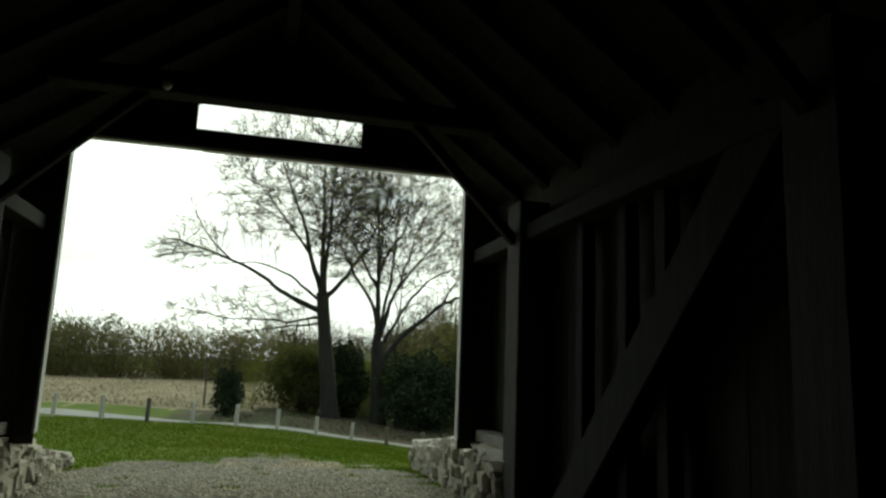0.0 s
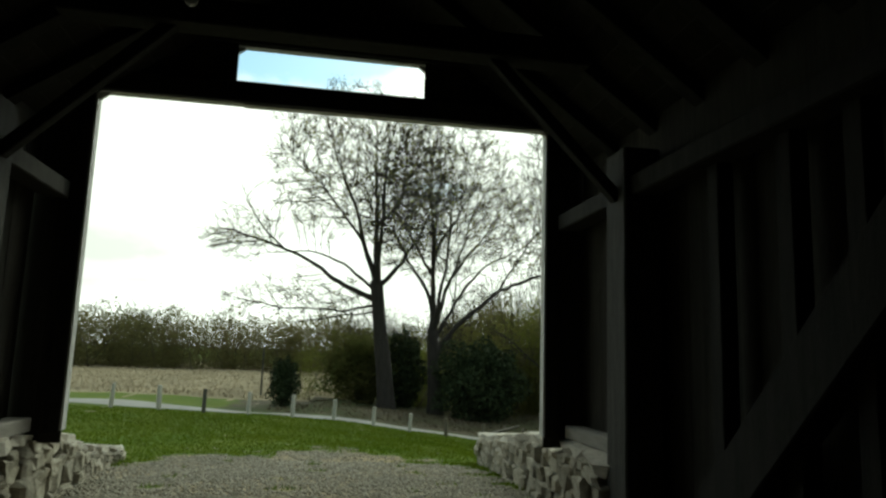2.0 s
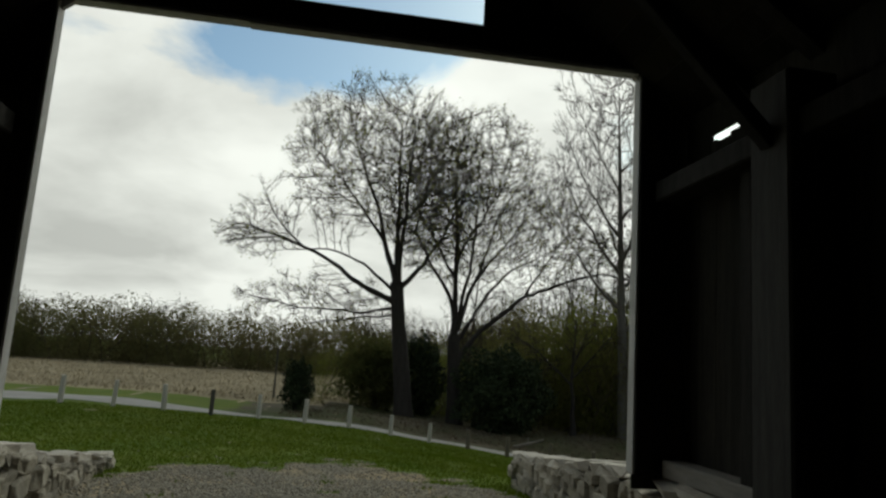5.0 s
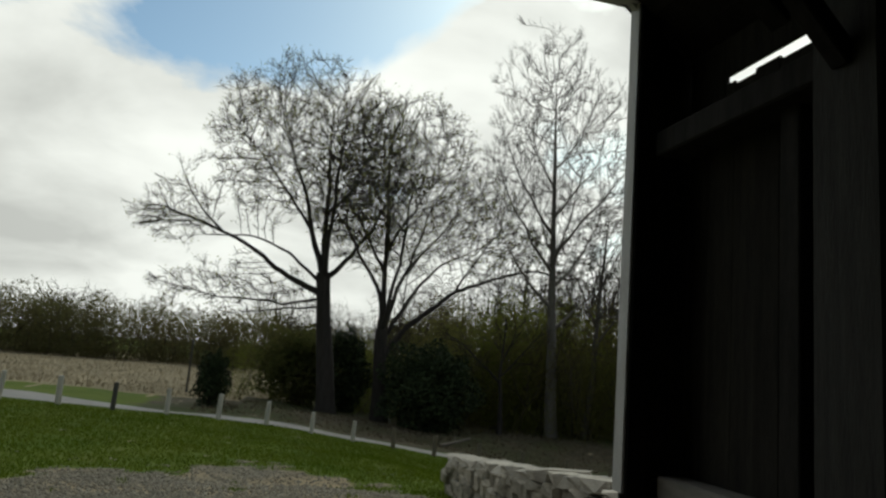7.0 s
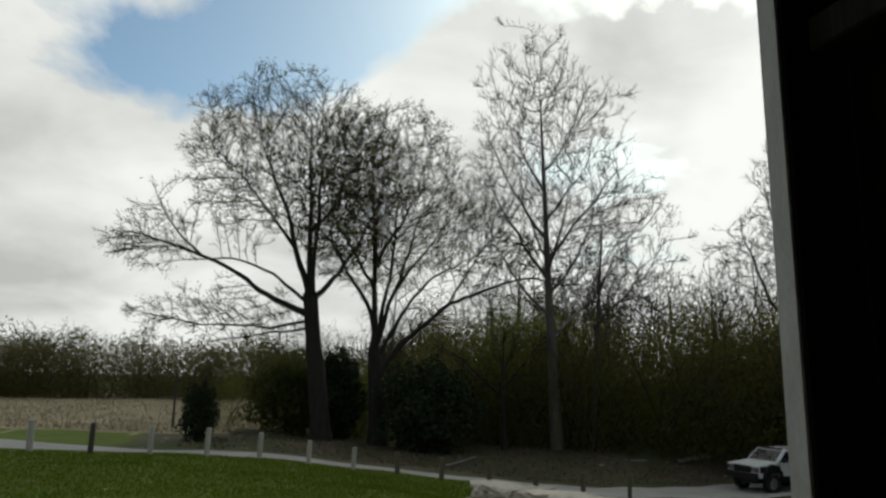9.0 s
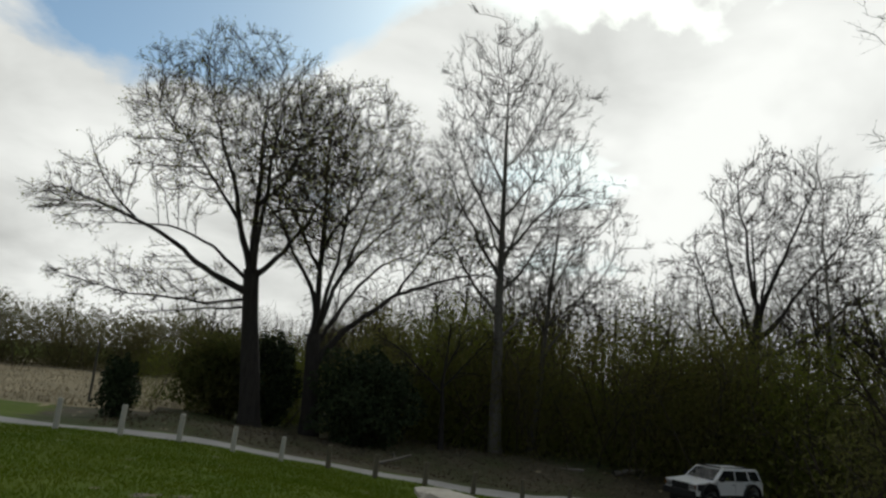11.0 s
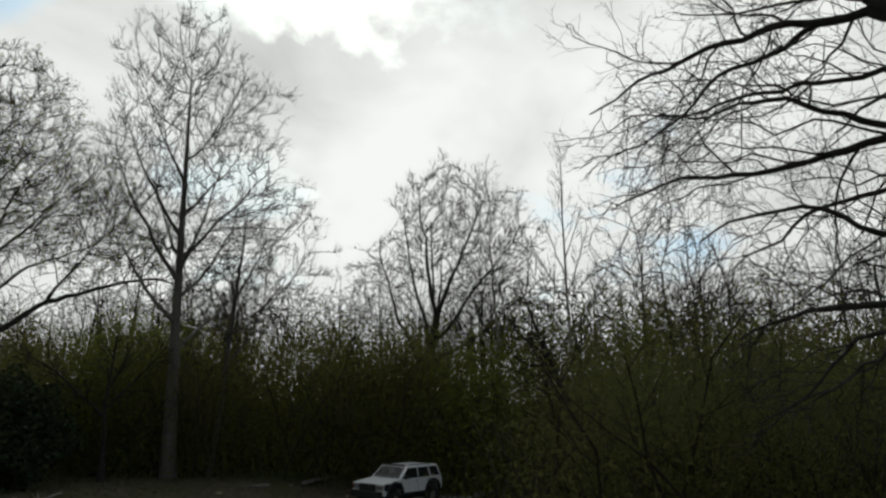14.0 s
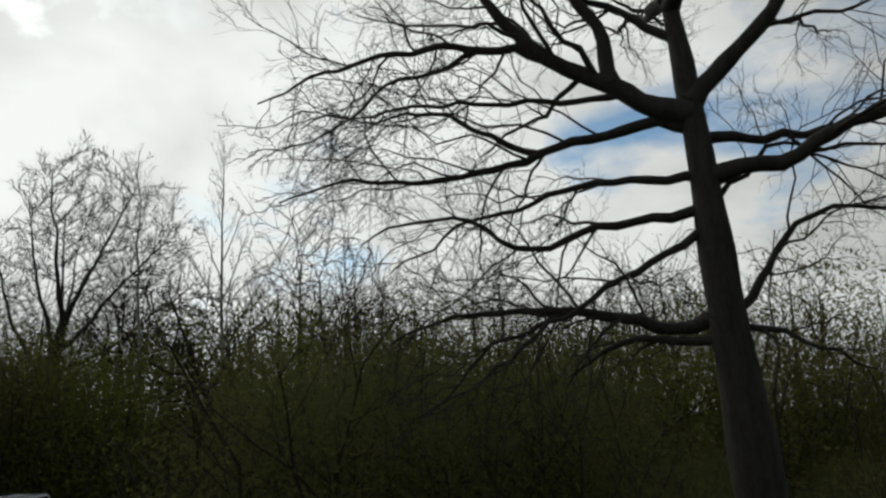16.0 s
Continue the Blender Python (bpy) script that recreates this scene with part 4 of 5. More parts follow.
grown_tree(12, 7.36, 44.1, 5.2, 0.45, (165, 86),
           [(-1, 0.97, 172, 86, 44, 8.5, 0.17), (-1, 0.99, 100, 84, 90, 10.5, 0.21), (-1, 0.98, 8, 64, 54, 9.0, 0.16), (-1, 0.66, 2, 58, -6, 13.2, 0.19), (-1, 0.86, 10, 60, 34, 9.5, 0.14),
            (-1, 0.96, 80, 60, 66, 9.0, 0.15), (-1, 0.95, 272, 60, 66, 9.0, 0.15), (1, 0.32, 176, 58, 66, 7.0, 0.11), (1, 0.42, 4, 60, 66, 7.0, 0.10), (3, 0.45, 350, 50, 56, 5.0, 0.07), (2, 0.4, 20, 72, 70, 6.0, 0.09)],
           [(-0.2, 0, 12.9, 4.6, 4.6, 5.5), (4.4, 0, 11.4, 3.2, 3.0, 3.2), (7.6, 0, 10.4, 2.0, 1.5, 1.3)],
           4600, BARK, "forked old tree with arching limbs and young leaves", leaf=11000, leaf_size=0.05)
# pale tall tree
grown_tree(13, 16.87, 42.7, 20.5, 0.34, (182, 87.6),
           [(-1, 0.30, 5, 40, 62, 5.6, 0.09), (-1, 0.36, 172, 42, 64, 6.4, 0.11), (-1, 0.42, 18, 42, 66, 6.8, 0.11), (-1, 0.46, 185, 44, 66, 7.2, 0.12), (-1, 0.51, 352, 44, 66, 6.8, 0.11),
            (-1, 0.57, 165, 46, 68, 6.0, 0.10), (-1, 0.62, 12, 46, 68, 5.6, 0.09), (-1, 0.70, 190, 48, 68, 4.4, 0.07), (-1, 0.76, 345, 50, 70, 3.6, 0.06), (-1, 0.48, 270, 46, 66, 5.6, 0.09), (-1, 0.52, 90, 46, 66, 5.6, 0.09)],
           [(-1.3, 0, 18.2, 3.6, 3.6, 5.2), (1.8, 0, 17.2, 3.0, 3.0, 4.2), (-2.6, 0, 14.6, 3.0, 2.6, 3.6), (0.6, 0, 11.6, 3.8, 3.4, 4.4)],
           3200, BARK_SYC, "tall pale-barked tree with bare upswept branches", taper=0.08, twig=(1.3, 0.65, 0.011, 0.10), twig_mat=BARK_GREY, rise=0.15, kill=0.5, bend=0.09, heart=(0, 0, 7))
grown_tree(14, 18.6, 42.2, 13.5, 0.22, (4, 86),
           [(-1, 0.40, 10, 44, 60, 5.2, 0.08), (-1, 0.48, 200, 50, 66, 4.0, 0.06), (-1, 0.52, 345, 46, 60, 4.8, 0.07), (-1, 0.60, 60, 50, 66, 4.0, 0.06), (-1, 0.66, 5, 48, 62, 3.6, 0.06)],
           [(2.4, 0, 11.2, 3.2, 2.8, 4.2), (0.6, 0, 9.0, 2.6, 2.4, 3.6)],
           1300, BARK_GREY, "slender leaning tree with fine bare twigs", taper=0.1, twig=(1.3, 0.6, 0.011, 0.10), twig_mat=BARK_GREY, rise=0.12, kill=0.5, bend=0.09, heart=(0.5, 0, 4))
# dense rounded tree over the parked car
grown_tree(15, 32.3, 42.0, 9.5, 0.36, (-44, 83),
           [(-1, 0.62, 130, 62, 74, 8.7, 0.154), (-1, 0.66, -48, 36, 40, 9.2, 0.154), (-1, 0.74, 112, 70, 80, 9.7, 0.154), (-1, 0.80, -42, 52, 56, 9.2, 0.154), (-1, 0.98, 140, 80, 86, 8.7, 0.165),
            (-1, 0.98, -50, 66, 70, 8.7, 0.165), (-1, 0.88, 40, 58, 66, 6.9, 0.121), (-1, 0.88, 220, 58, 66, 6.9, 0.121), (-1, 0.56, -46, 16, 22, 7.4, 0.099), (-1, 0.56, 135, 34, 44, 6.0, 0.099)],
           [(1.0, -1.0, 14.6, 3.6, 3.6, 5.0), (3.4, -3.4, 13.0, 3.2, 3.2, 4.2), (4.6, -4.6, 9.4, 3.0, 3.0, 2.6), (-1.6, 1.6, 11.0, 2.4, 2.4, 3.2)],
           3000, BARK, "dense dark bare tree fanning out above the woods", twig=(1.6, 0.6, 0.0135, 0.03), rise=0.04, kill=0.46, bend=0.10, heart=(0.5, -0.5, 5.5))
# two white birches
tree(16, 34.4, 36.2, 20.5, 0.16, (130, 86), [(0.35, 120, 62, 5.0, 0.5, 0.07, 0.05), (0.4, -50, 62, 5.5, 0.5, 0.07, 0.05), (0.5, 130, 62, 4.5, 0.5, 0.07, 0.05), (0.55, -60, 62, 4.5, 0.5, 0.07, 0.05), (0.62, -30, 64, 4.0, 0.5, 0.07, 0.05)],
     BIRCH, BARK_PALE, "thin crooked white-barked birch, bare", twig_mat=BARK_GREY, bend=0.035, flare=1.1)
tree(17, 36.2, 33.0, 20.5, 0.17, (140, 87.5), [(0.35, 130, 60, 5.0, 0.5, 0.07, 0.05), (0.42, -50, 62, 5.5, 0.5, 0.07, 0.05), (0.5, 100, 62, 5.5, 0.5, 0.07, 0.05), (0.55, -60, 62, 4.5, 0.5, 0.07, 0.05), (0.6, 150, 64, 4.0, 0.5, 0.07, 0.05), (0.66, -30, 64, 4.0, 0.5, 0.07, 0.05)],
     BIRCH, BARK_PALE, "straight slim birch with upright bare twigs", twig_mat=BARK_GREY, bend=0.015, flare=1.1)
# the large dark tree close to the bridge: limbs towards the lane, then the others
BIG = (13.75, 8.98)
BIG_Z = float(ground_z(*BIG)) - 0.05
BIG_H = 15.0


def on_trunk(z):
    return (z - BIG_Z + 0.2) / BIG_H


LANE_LIMBS = [(-1, on_trunk(2.62), 93, 8, -26, 6.0, 0.135), (-1, on_trunk(2.25), 96, 16, -48, 3.0, 0.10), (-1, on_trunk(5.0), 96, -2, -16, 6.0, 0.085), (-1, on_trunk(4.45), 91, -10, -12, 6.5, 0.095),
              (-1, on_trunk(4.15), 99, -8, -36, 6.0, 0.075), (-1, on_trunk(5.9), 94, -2, -12, 8.0, 0.115), (-1, on_trunk(6.15), 93, 18, 74, 7.5, 0.215), (6, 0.30, 95, 24, -20, 6.6, 0.11), (6, 0.16, 88, 2, -2, 7.0, 0.06),
              (6, 0.20, 97, 96, 36, 5.5, 0.15), (7, 0.30, 92, -20, -10, 5.0, 0.05), (5, 0.35, 98, 18, -12, 5.0, 0.06), (0, 0.45, 100, -8, -45, 3.6, 0.05)]
OTHER_LIMBS = [(-1, on_trunk(6.35), -86, 52, 56, 7.5, 0.18), (-1, on_trunk(4.95), -88, 14, 30, 7.5, 0.155), (-1, on_trunk(5.65), -84, 14, 8, 6.5, 0.10), (-1, on_trunk(4.5), -90, 34, -50, 4.4, 0.05),
               (-1, on_trunk(2.5), -86, 74, -24, 4.6, 0.085), (-1, on_trunk(2.5), -92, -10, -58, 2.2, 0.07), (-1, on_trunk(8.2), 180, 20, 40, 6.0, 0.14), (-1, on_trunk(8.4), 15, 25, 45, 6.0, 0.14),
               (-1, on_trunk(8.9), 98, 52, 66, 6.0, 0.15), (-1, on_trunk(9.3), -80, 50, 66, 6.0, 0.14), (-1, on_trunk(7.6), 84, 60, 20, 5.0, 0.09)]
near_rng = np.random.default_rng(18)
big_tree = thing("tree", (*BIG, BIG_Z), "large gnarled dark tree with crooked spreading limbs", "tree", "trees by the lane")
course = arc(near_rng, (0, 0, -0.2), 97, 85.6, 86.5, BIG_H, 34, 0.035)
share = np.linspace(0, 1, 35)
girth = (0.455 - 0.40 * share) * (1 + 0.32 * np.exp(-share * BIG_H / 0.6)) * (1 + 0.05 * np.sin(31 * share) + 0.035 * np.sin(57 * share + 1))
w = Wood()
w.tube(course, girth, 20)
part("trunk", w.mesh("trunk"), BARK, big_tree)
crown, tips, done = Wood(), [], []
sprout(near_rng, crown, tips, course[24:], girth[24:], 0, NEAR)
for group in (LANE_LIMBS, OTHER_LIMBS):
    base = len(done)
    for parent, h, az, el0, el1, length, r0 in group:
        src = course if parent < 0 else done[base + parent]
        m = len(src) - 1
        i = min(int(h * m), m - 1)
        k = max(8, int(length / 0.30))
        path = arc(near_rng, src[i] + (src[i + 1] - src[i]) * (h * m - i), az, el0, el1, length, k, 0.30 - 0.8 * r0)
        g = np.linspace(0, 1, k + 1)
        rr = r0 * (1 - 0.90 * g ** 0.8) * (1 + 0.30 * np.exp(-g * length / 0.22)) * (1 + 0.07 * np.sin(7 * g * length + az)) + 0.006
        w = Wood()
        w.tube(path, rr, 10)
        part("limb", w.mesh("limb"), BARK, big_tree)
        sprout(near_rng, crown, tips, path, rr, 0, NEAR)
        done.append(path)
part("crown", crown.mesh("crown"), BARK, big_tree, "fine bare twigs")["kind"] = "stuff"

tree(20, 13.7, 42.4, 6.5, 0.17, (80, 84),
     [(0.45, 165, 55, 4.5, 0.6, 0.09, -0.09), (0.5, 10, 45, 3.5, 0.5, 0.09, 0.0), (0.6, 40, 60, 3.0, 0.5, 0.09, 0.0)],
     VASE, BARK, "small crooked dark tree with an arching limb", bend=0.03, flare=1.2)
tree(21, 25.5, 24.2, 9.5, 0.17, (152, 63),
     [(0.5, 120, 60, 3.5, 0.5, 0.08, 0.03), (0.6, -30, 60, 3.0, 0.5, 0.08, 0.03), (0.7, 150, 45, 2.5, 0.5, 0.08, 0.02)],
     VASE, BARK, "leaning bare trunk over the thicket", bend=0.02, flare=1.1)

# ---- bushes ----


def blob_points(rng, n, rx_, ry2, rz_, cone=0.0):
    """Places spread through an uneven rounded mass, thicker near its skin."""
    d = rng.normal(0, 1, (n, 3))
    d /= np.linalg.norm(d, axis=1, keepdims=True)
    lump = 1 + 0.22 * np.sin(3.1 * d[:, 0] + 5 * d[:, 2]) * np.cos(4.3 * d[:, 1] + 1) + 0.12 * np.sin(9 * d[:, 0] - 7 * d[:, 2])
    r = lump * rng.random(n) ** 0.4
    p = d * r[:, None]
    if cone:
        k = 1 - cone * np.clip((p[:, 2] + 1) / 2, 0, 1)
        p[:, 0] *= k
        p[:, 1] *= k
    return p * np.array([rx_, ry2, rz_]) + np.array([0, 0, rz_ * 0.92])


def bush(seed, x, y, rx_, ry2, rz_, mat, label, n, size, cone=0.0, category="bush", name="bush"):
    rng = np.random.default_rng(seed)
    b = thing(name, (x, y, float(ground_z(x, y))), label, category)
    stems = Wood()
    for _ in range(14):
        d = direction(rng.uniform(0, 360), rng.uniform(50, 85))
        stems.tube(wander(rng, (rng.normal(0, rx_ * 0.12), rng.normal(0, ry2 * 0.12), -0.1), d, rz_ * rng.uniform(1.0, 1.6), 5, 0.1, 0.02), np.linspace(0.05, 0.012, 6), 4)
    part("stem", stems.mesh("stem"), BARK, b)["kind"] = "stuff"
    v, f = leaf_quads(rng, blob_points(rng, n, rx_, ry2, rz_, cone), size)
    part("foliage", raw_mesh("foliage", v, f, False), mat, b)["kind"] = "stuff"
    return b


bush(31, 9.6, 42.2, 2.6, 2.2, 2.35, CEDAR, "wide dark evergreen bush under the old trees", 17100, 0.095)
bush(32, -1.3, 41.8, 0.95, 0.95, 1.35, CEDAR, "small dark evergreen bush beside the field", 6000, 0.068, 0.3)
bush(33, 3.0, 46.0, 2.3, 1.8, 2.2, BRAMBLE, "brown-green brushy thicket behind the old trees", 13300, 0.095)
bush(34, 5.6, 46.2, 1.6, 1.6, 2.4, CEDAR, "dark upright evergreen between the trunks", 9500, 0.095, 0.3)

# ---- undergrowth and woods ----


def thicket_template(seed, height, stems, leaves, size, per_m=(3.0, 2.6)):
    rng = np.random.default_rng(seed)
    w, tips = Wood(), []
    style = dict(k=[2, 1], bare=0.25, max=[1.3, 0.7], levels=[(per_m[0], 0.45, 45, 0.15, 0.05, 3, 0.010), (per_m[1], 0.5, 42, 0.2, 0.03, 3, 0.007)])
    for _ in range(stems):
        d = direction(rng.uniform(0, 360), rng.uniform(50, 88))
        k = 5
        q = wander(rng, (rng.normal(0, 0.5), rng.normal(0, 0.5), -0.2), d, height * rng.uniform(0.6, 1.1), k, 0.09, 0.0)
        rr = np.linspace(0.035, 0.010, k + 1)
        w.tube(q, rr, 3)
        sprout(rng, w, tips, q, rr, 0, style)
    around = rng.normal(0, 0.75, (leaves, 2))
    up = height * rng.random(leaves) ** 1.08 * (1 - 0.17 * np.hypot(around[:, 0], around[:, 1]))
    places = np.column_stack([around, up + rng.normal(0, 0.08, leaves)])
    return w.arrays(), leaf_tris(rng, places[places[:, 2] > 0.05], size)


def leaf_tris(rng, centres, size):
    """The lightest leaves, three corners each, for growth far off."""
    v, _ = leaf_quads(rng, centres, size)
    n = len(centres)
    v = v.reshape(n, 4, 3)[:, :3].copy()
    return v.reshape(-1, 3), np.arange(3 * n).reshape(n, 3)


def wood_template(seed, height, spread, goals, thin=0.13, tip=0.017, leaves=90):
    """A bare woodland tree: a slim trunk, a few rising limbs and a rounded crown of fine branches."""
    rng = np.random.default_rng(seed)
    w, tips = Wood(), []
    k = 8
    trunk = arc(rng, (0, 0, -0.3), rng.uniform(0, 360), 86, 87, height * 0.8, k, 0.05)
    rr = np.linspace(thin, 0.035, k + 1)
    w.tube(trunk, rr, 5)
    bones = [(trunk[3:], rr[3:])]
    for j in range(5):
        i = int(rng.integers(3, 7))
        q = arc(rng, trunk[i], 72 * j + rng.uniform(-25, 25), rng.uniform(38, 55), 68, height * rng.uniform(0.18, 0.30), 5, 0.12)
        r2 = np.linspace(rr[i] * 0.6, 0.022, 6)
        w.tube(q, r2, 4)
        bones.append((q[1:], r2[1:]))
    chains = colonise(rng, bones, crown_points(rng, goals, [(0, 0, height * 0.70, spread, spread, height * 0.30)]), 0.5, 3.5, 0.65, 0.05, 40, tip, (0, 0, height * 0.3))
    for path, r in chains:
        w.tube(path, r, 3)
        for i in range(1, len(path)):
            if r[i] < 0.03 and rng.random() < 0.8:
                d = path[i] - path[i - 1]
                d /= np.linalg.norm(d) + 1e-9
                q = path[i] + np.array(turn_from(rng.standard_normal(3), d, rng.uniform(0.3, 1.0))) * rng.uniform(0.4, 0.9)
                w.tube(np.array([path[i], q]), (tip * 0.85, tip * 0.45), 3)
                tips.append(q)
    tp = np.array(tips)
    return w.arrays(), leaf_tris(rng, tp[rng.integers(0, len(tp), leaves)] + rng.normal(0, 0.2, (leaves, 3)), 0.07)


def scatter(name, templates, places, bark, leaf_mat, label, category):
    """Many copies of a few shapes, joined into one object of wood and one of leaves."""
    rng = np.random.default_rng(len(places))
    parts = [([], [], 0), ([], [], 0)]
    for x, y, s in places:
        tpl = templates[rng.integers(0, len(templates))]
        a = rng.uniform(0, 6.283)
        m = np.array([[math.cos(a), -math.sin(a), 0], [math.sin(a), math.cos(a), 0], [0, 0, rng.uniform(0.85, 1.15)]]) * s
        o = np.array([x, y, float(ground_z(x, y))])
        for k in (0, 1):
            v, f = tpl[k]
            vs, fs, n = parts[k]
            vs.append(v @ m.T + o)
            fs.append(f + n)
            parts[k] = (vs, fs, n + len(v))
    root = thing(name, (0, 0, 0), label, category, kind="stuff")
    part("stem", raw_mesh("stem", np.concatenate(parts[0][0]), np.concatenate(parts[0][1])), bark, root)["kind"] = "stuff"
    if leaf_mat:
        part("leaves", raw_mesh("leaves", np.concatenate(parts[1][0]), np.concatenate(parts[1][1]), False), leaf_mat, root)["kind"] = "stuff"
    return root


THICKETS = [thicket_template(100 + i, 4.0, 3, 2800, 0.050, (1.6, 1.2)) for i in range(5)]
NEAR_THICKETS = [thicket_template(105 + i, 3.4, 3, 2300, 0.043, (2.0, 1.6)) for i in range(4)]
FAR_THICKETS = [thicket_template(110 + i, 3.4, 2, 1000, 0.10, (1.0, 0.8)) for i in range(3)]
WOODLAND = [wood_template(120 + i, 11.0, 2.4 + 0.25 * (i % 3), 260) for i in range(6)]
FAR_WOODLAND = [wood_template(130 + i, 9.0, 2.6, 130, 0.12, 0.028, 160) for i in range(4)]

prng = np.random.default_rng(5)


def polar_places(n, az0, az1, d0, d1, s0, s1):
    """Places in a ring sector round the bridge mouth: azimuth clockwise from +y."""
    out = []
    for _ in range(n):
        a, r = math.radians(prng.uniform(az0, az1)), prng.uniform(d0, d1)
        out.append((0.5 + r * math.sin(a), 9.5 + r * math.cos(a), prng.uniform(s0, s1)))
    return out


brush = polar_places(90, 15, 48, 37, 50, 1.3, 2.2) + polar_places(110, 48, 115, 37, 52, 1.4, 2.8)
scatter("undergrowth", THICKETS, brush, BRUSH, SHRUB, "dense brownish undergrowth along the wood's edge", "undergrowth")
near_brush = polar_places(55, 57, 84, 17, 30, 1.2, 2.0) + polar_places(45, 84, 118, 14, 30, 0.6, 1.0)
scatter("thicket", NEAR_THICKETS, near_brush, BRAMBLE_STEM, BRAMBLE, "tangled dark thicket on the slope beside the bridge", "undergrowth")
green = [(prng.uniform(-0.5, 13), prng.uniform(46.5, 51), prng.uniform(0.7, 1.2)) for _ in range(26)] + polar_places(40, 19, 48, 38, 52, 1.5, 2.3) + polar_places(44, 48, 112, 36, 50, 1.5, 2.4)
scatter("green_undergrowth", THICKETS, green, BRUSH, SHRUB_GREEN, "undergrowth in first yellow-green leaf", "undergrowth")
woods = polar_places(70, 10, 48, 47, 72, 0.85, 1.25) + polar_places(20, 1, 14, 41, 54, 0.45, 0.7) + polar_places(95, 48, 100, 42, 66, 0.9, 1.4) + polar_places(14, 100, 118, 40, 60, 0.6, 0.8)
scatter("woods", WOODLAND, woods, TWIG, SHRUB, "bare spring woods behind the lane", "woods")
line = [(prng.uniform(-95, 30), prng.uniform(97, 118), prng.uniform(0.65, 1.05)) for _ in range(95)]
scatter("tree_line", FAR_WOODLAND, line, TWIG, HAZED_SHRUB, "distant bare tree line beyond the field", "woods")
hedge = [(prng.uniform(-95, 30), prng.uniform(93, 106), prng.uniform(1.5, 2.5)) for _ in range(200)]
scatter("hedge_row", FAR_THICKETS, hedge, BRUSH, HAZED_SHRUB, "distant scrub along the far edge of the field", "undergrowth")

# ---- parked car ----


def car(place, rz):
    """A boxy lifted off-road wagon, nose along +x before the turn."""
    c = thing("car", place, "white boxy lifted off-road wagon parked on the gravel lane", "car", rz=rz)
    W, B = 0.86, 0.62   # half width, sill height

    def slab(profile, half, mat, name, parent=c, bevel=0.03, label=""):
        bm = bmesh.new()
        lo = [bm.verts.new((x, -half, z)) for x, z in profile]
        hi = [bm.verts.new((x, half, z)) for x, z in profile]
        bm.faces.new(lo), bm.faces.new(hi[::-1])
        for i in range(len(profile)):
            j = (i + 1) % len(profile)
            bm.faces.new((lo[i], hi[i], hi[j], lo[j]))
        bmesh.ops.recalc_face_normals(bm, faces=bm.faces)
        if bevel:
            bmesh.ops.bevel(bm, geom=list(bm.edges), offset=bevel, segments=2, affect="EDGES")
        return part(name, bm, mat, parent, label)

    def arch(cx_, r, up):
        return [(cx_ + r * math.cos(a) * (1 if up else 1), B + max(0.0, r * math.sin(a))) for a in [math.pi * k / 6 for k in range(0, 7)]]

    rear, front = arch(-1.32, 0.47, True), arch(1.28, 0.47, True)
    lower = [(2.02, B + 0.10), (2.05, 1.12), (0.92, 1.23), (-2.02, 1.24), (-2.05, B + 0.05), *rear[::-1], *front[::-1], (1.95, B)]
    body = slab(lower, W, CAR_WHITE, "body")
    # cabin: narrower towards the roof
    bm = bmesh.new()
    base = [(0.95, 1.22), (-2.0, 1.22)]
    bz, tz = 1.22, 1.74
    ring0 = [bm.verts.new(p) for p in ((0.98, -W + 0.02, bz), (0.98, W - 0.02, bz), (-2.02, W - 0.02, bz), (-2.02, -W + 0.02, bz))]
    ring1 = [bm.verts.new(p) for p in ((0.34, -W + 0.12, tz), (0.34, W - 0.12, tz), (-1.80, W - 0.12, tz), (-1.80, -W + 0.12, tz))]
    bm.faces.new(ring0), bm.faces.new(ring1[::-1])
    for i in range(4):
        j = (i + 1) % 4
        bm.faces.new((ring0[i], ring1[i], ring1[j], ring0[j]))
    bmesh.ops.recalc_face_normals(bm, faces=bm.faces)
    bmesh.ops.bevel(bm, geom=list(bm.edges), offset=0.045, segments=2, affect="EDGES")
    part("cabin", bm, CAR_WHITE, c)

    def pane(corners, name="window", lift=0.006):
        bm = bmesh.new()
        vs = [Vector(p) for p in corners]
        nrm = (vs[1] - vs[0]).cross(vs[2] - vs[0]).normalized()
        lo = [bm.verts.new(v) for v in vs]
        hi = [bm.verts.new(v + nrm * lift) for v in vs]
        bm.faces.new(hi), bm.faces.new(lo[::-1])
        for i in range(len(vs)):
            j = (i + 1) % len(vs)
            bm.faces.new((lo[i], lo[j], hi[j], hi[i]))
        return part(name, bm, CAR_GLASS, c, "dark glass")

    def side_y(z):
        return (W - 0.02) - 0.10 * (z - bz) / (tz - bz) + 0.003

    for s in (-1, 1):
        for xs in (((0.80, 1.26), (0.36, 1.66), (-0.26, 1.66), (-0.26, 1.26)), ((-0.34, 1.26), (-0.34, 1.66), (-1.02, 1.66), (-1.12, 1.26)), ((-1.24, 1.28), (-1.12, 1.66), (-1.66, 1.66), (-1.84, 1.28))):
            pts = [(x, s * side_y(z), z) for x, z in xs]
            pane(pts if s < 0 else pts[::-1])
    fx = lambda z: 0.98 - 0.64 * (z - bz) / (tz - bz) + 0.004
    pane([(fx(1.27), -0.72, 1.27), (fx(1.27), 0.72, 1.27), (fx(1.68), 0.64, 1.68), (fx(1.68), -0.64, 1.68)], "windscreen")
    rx2 = lambda z: -2.02 + 0.22 * (z - bz) / (tz - bz) - 0.004
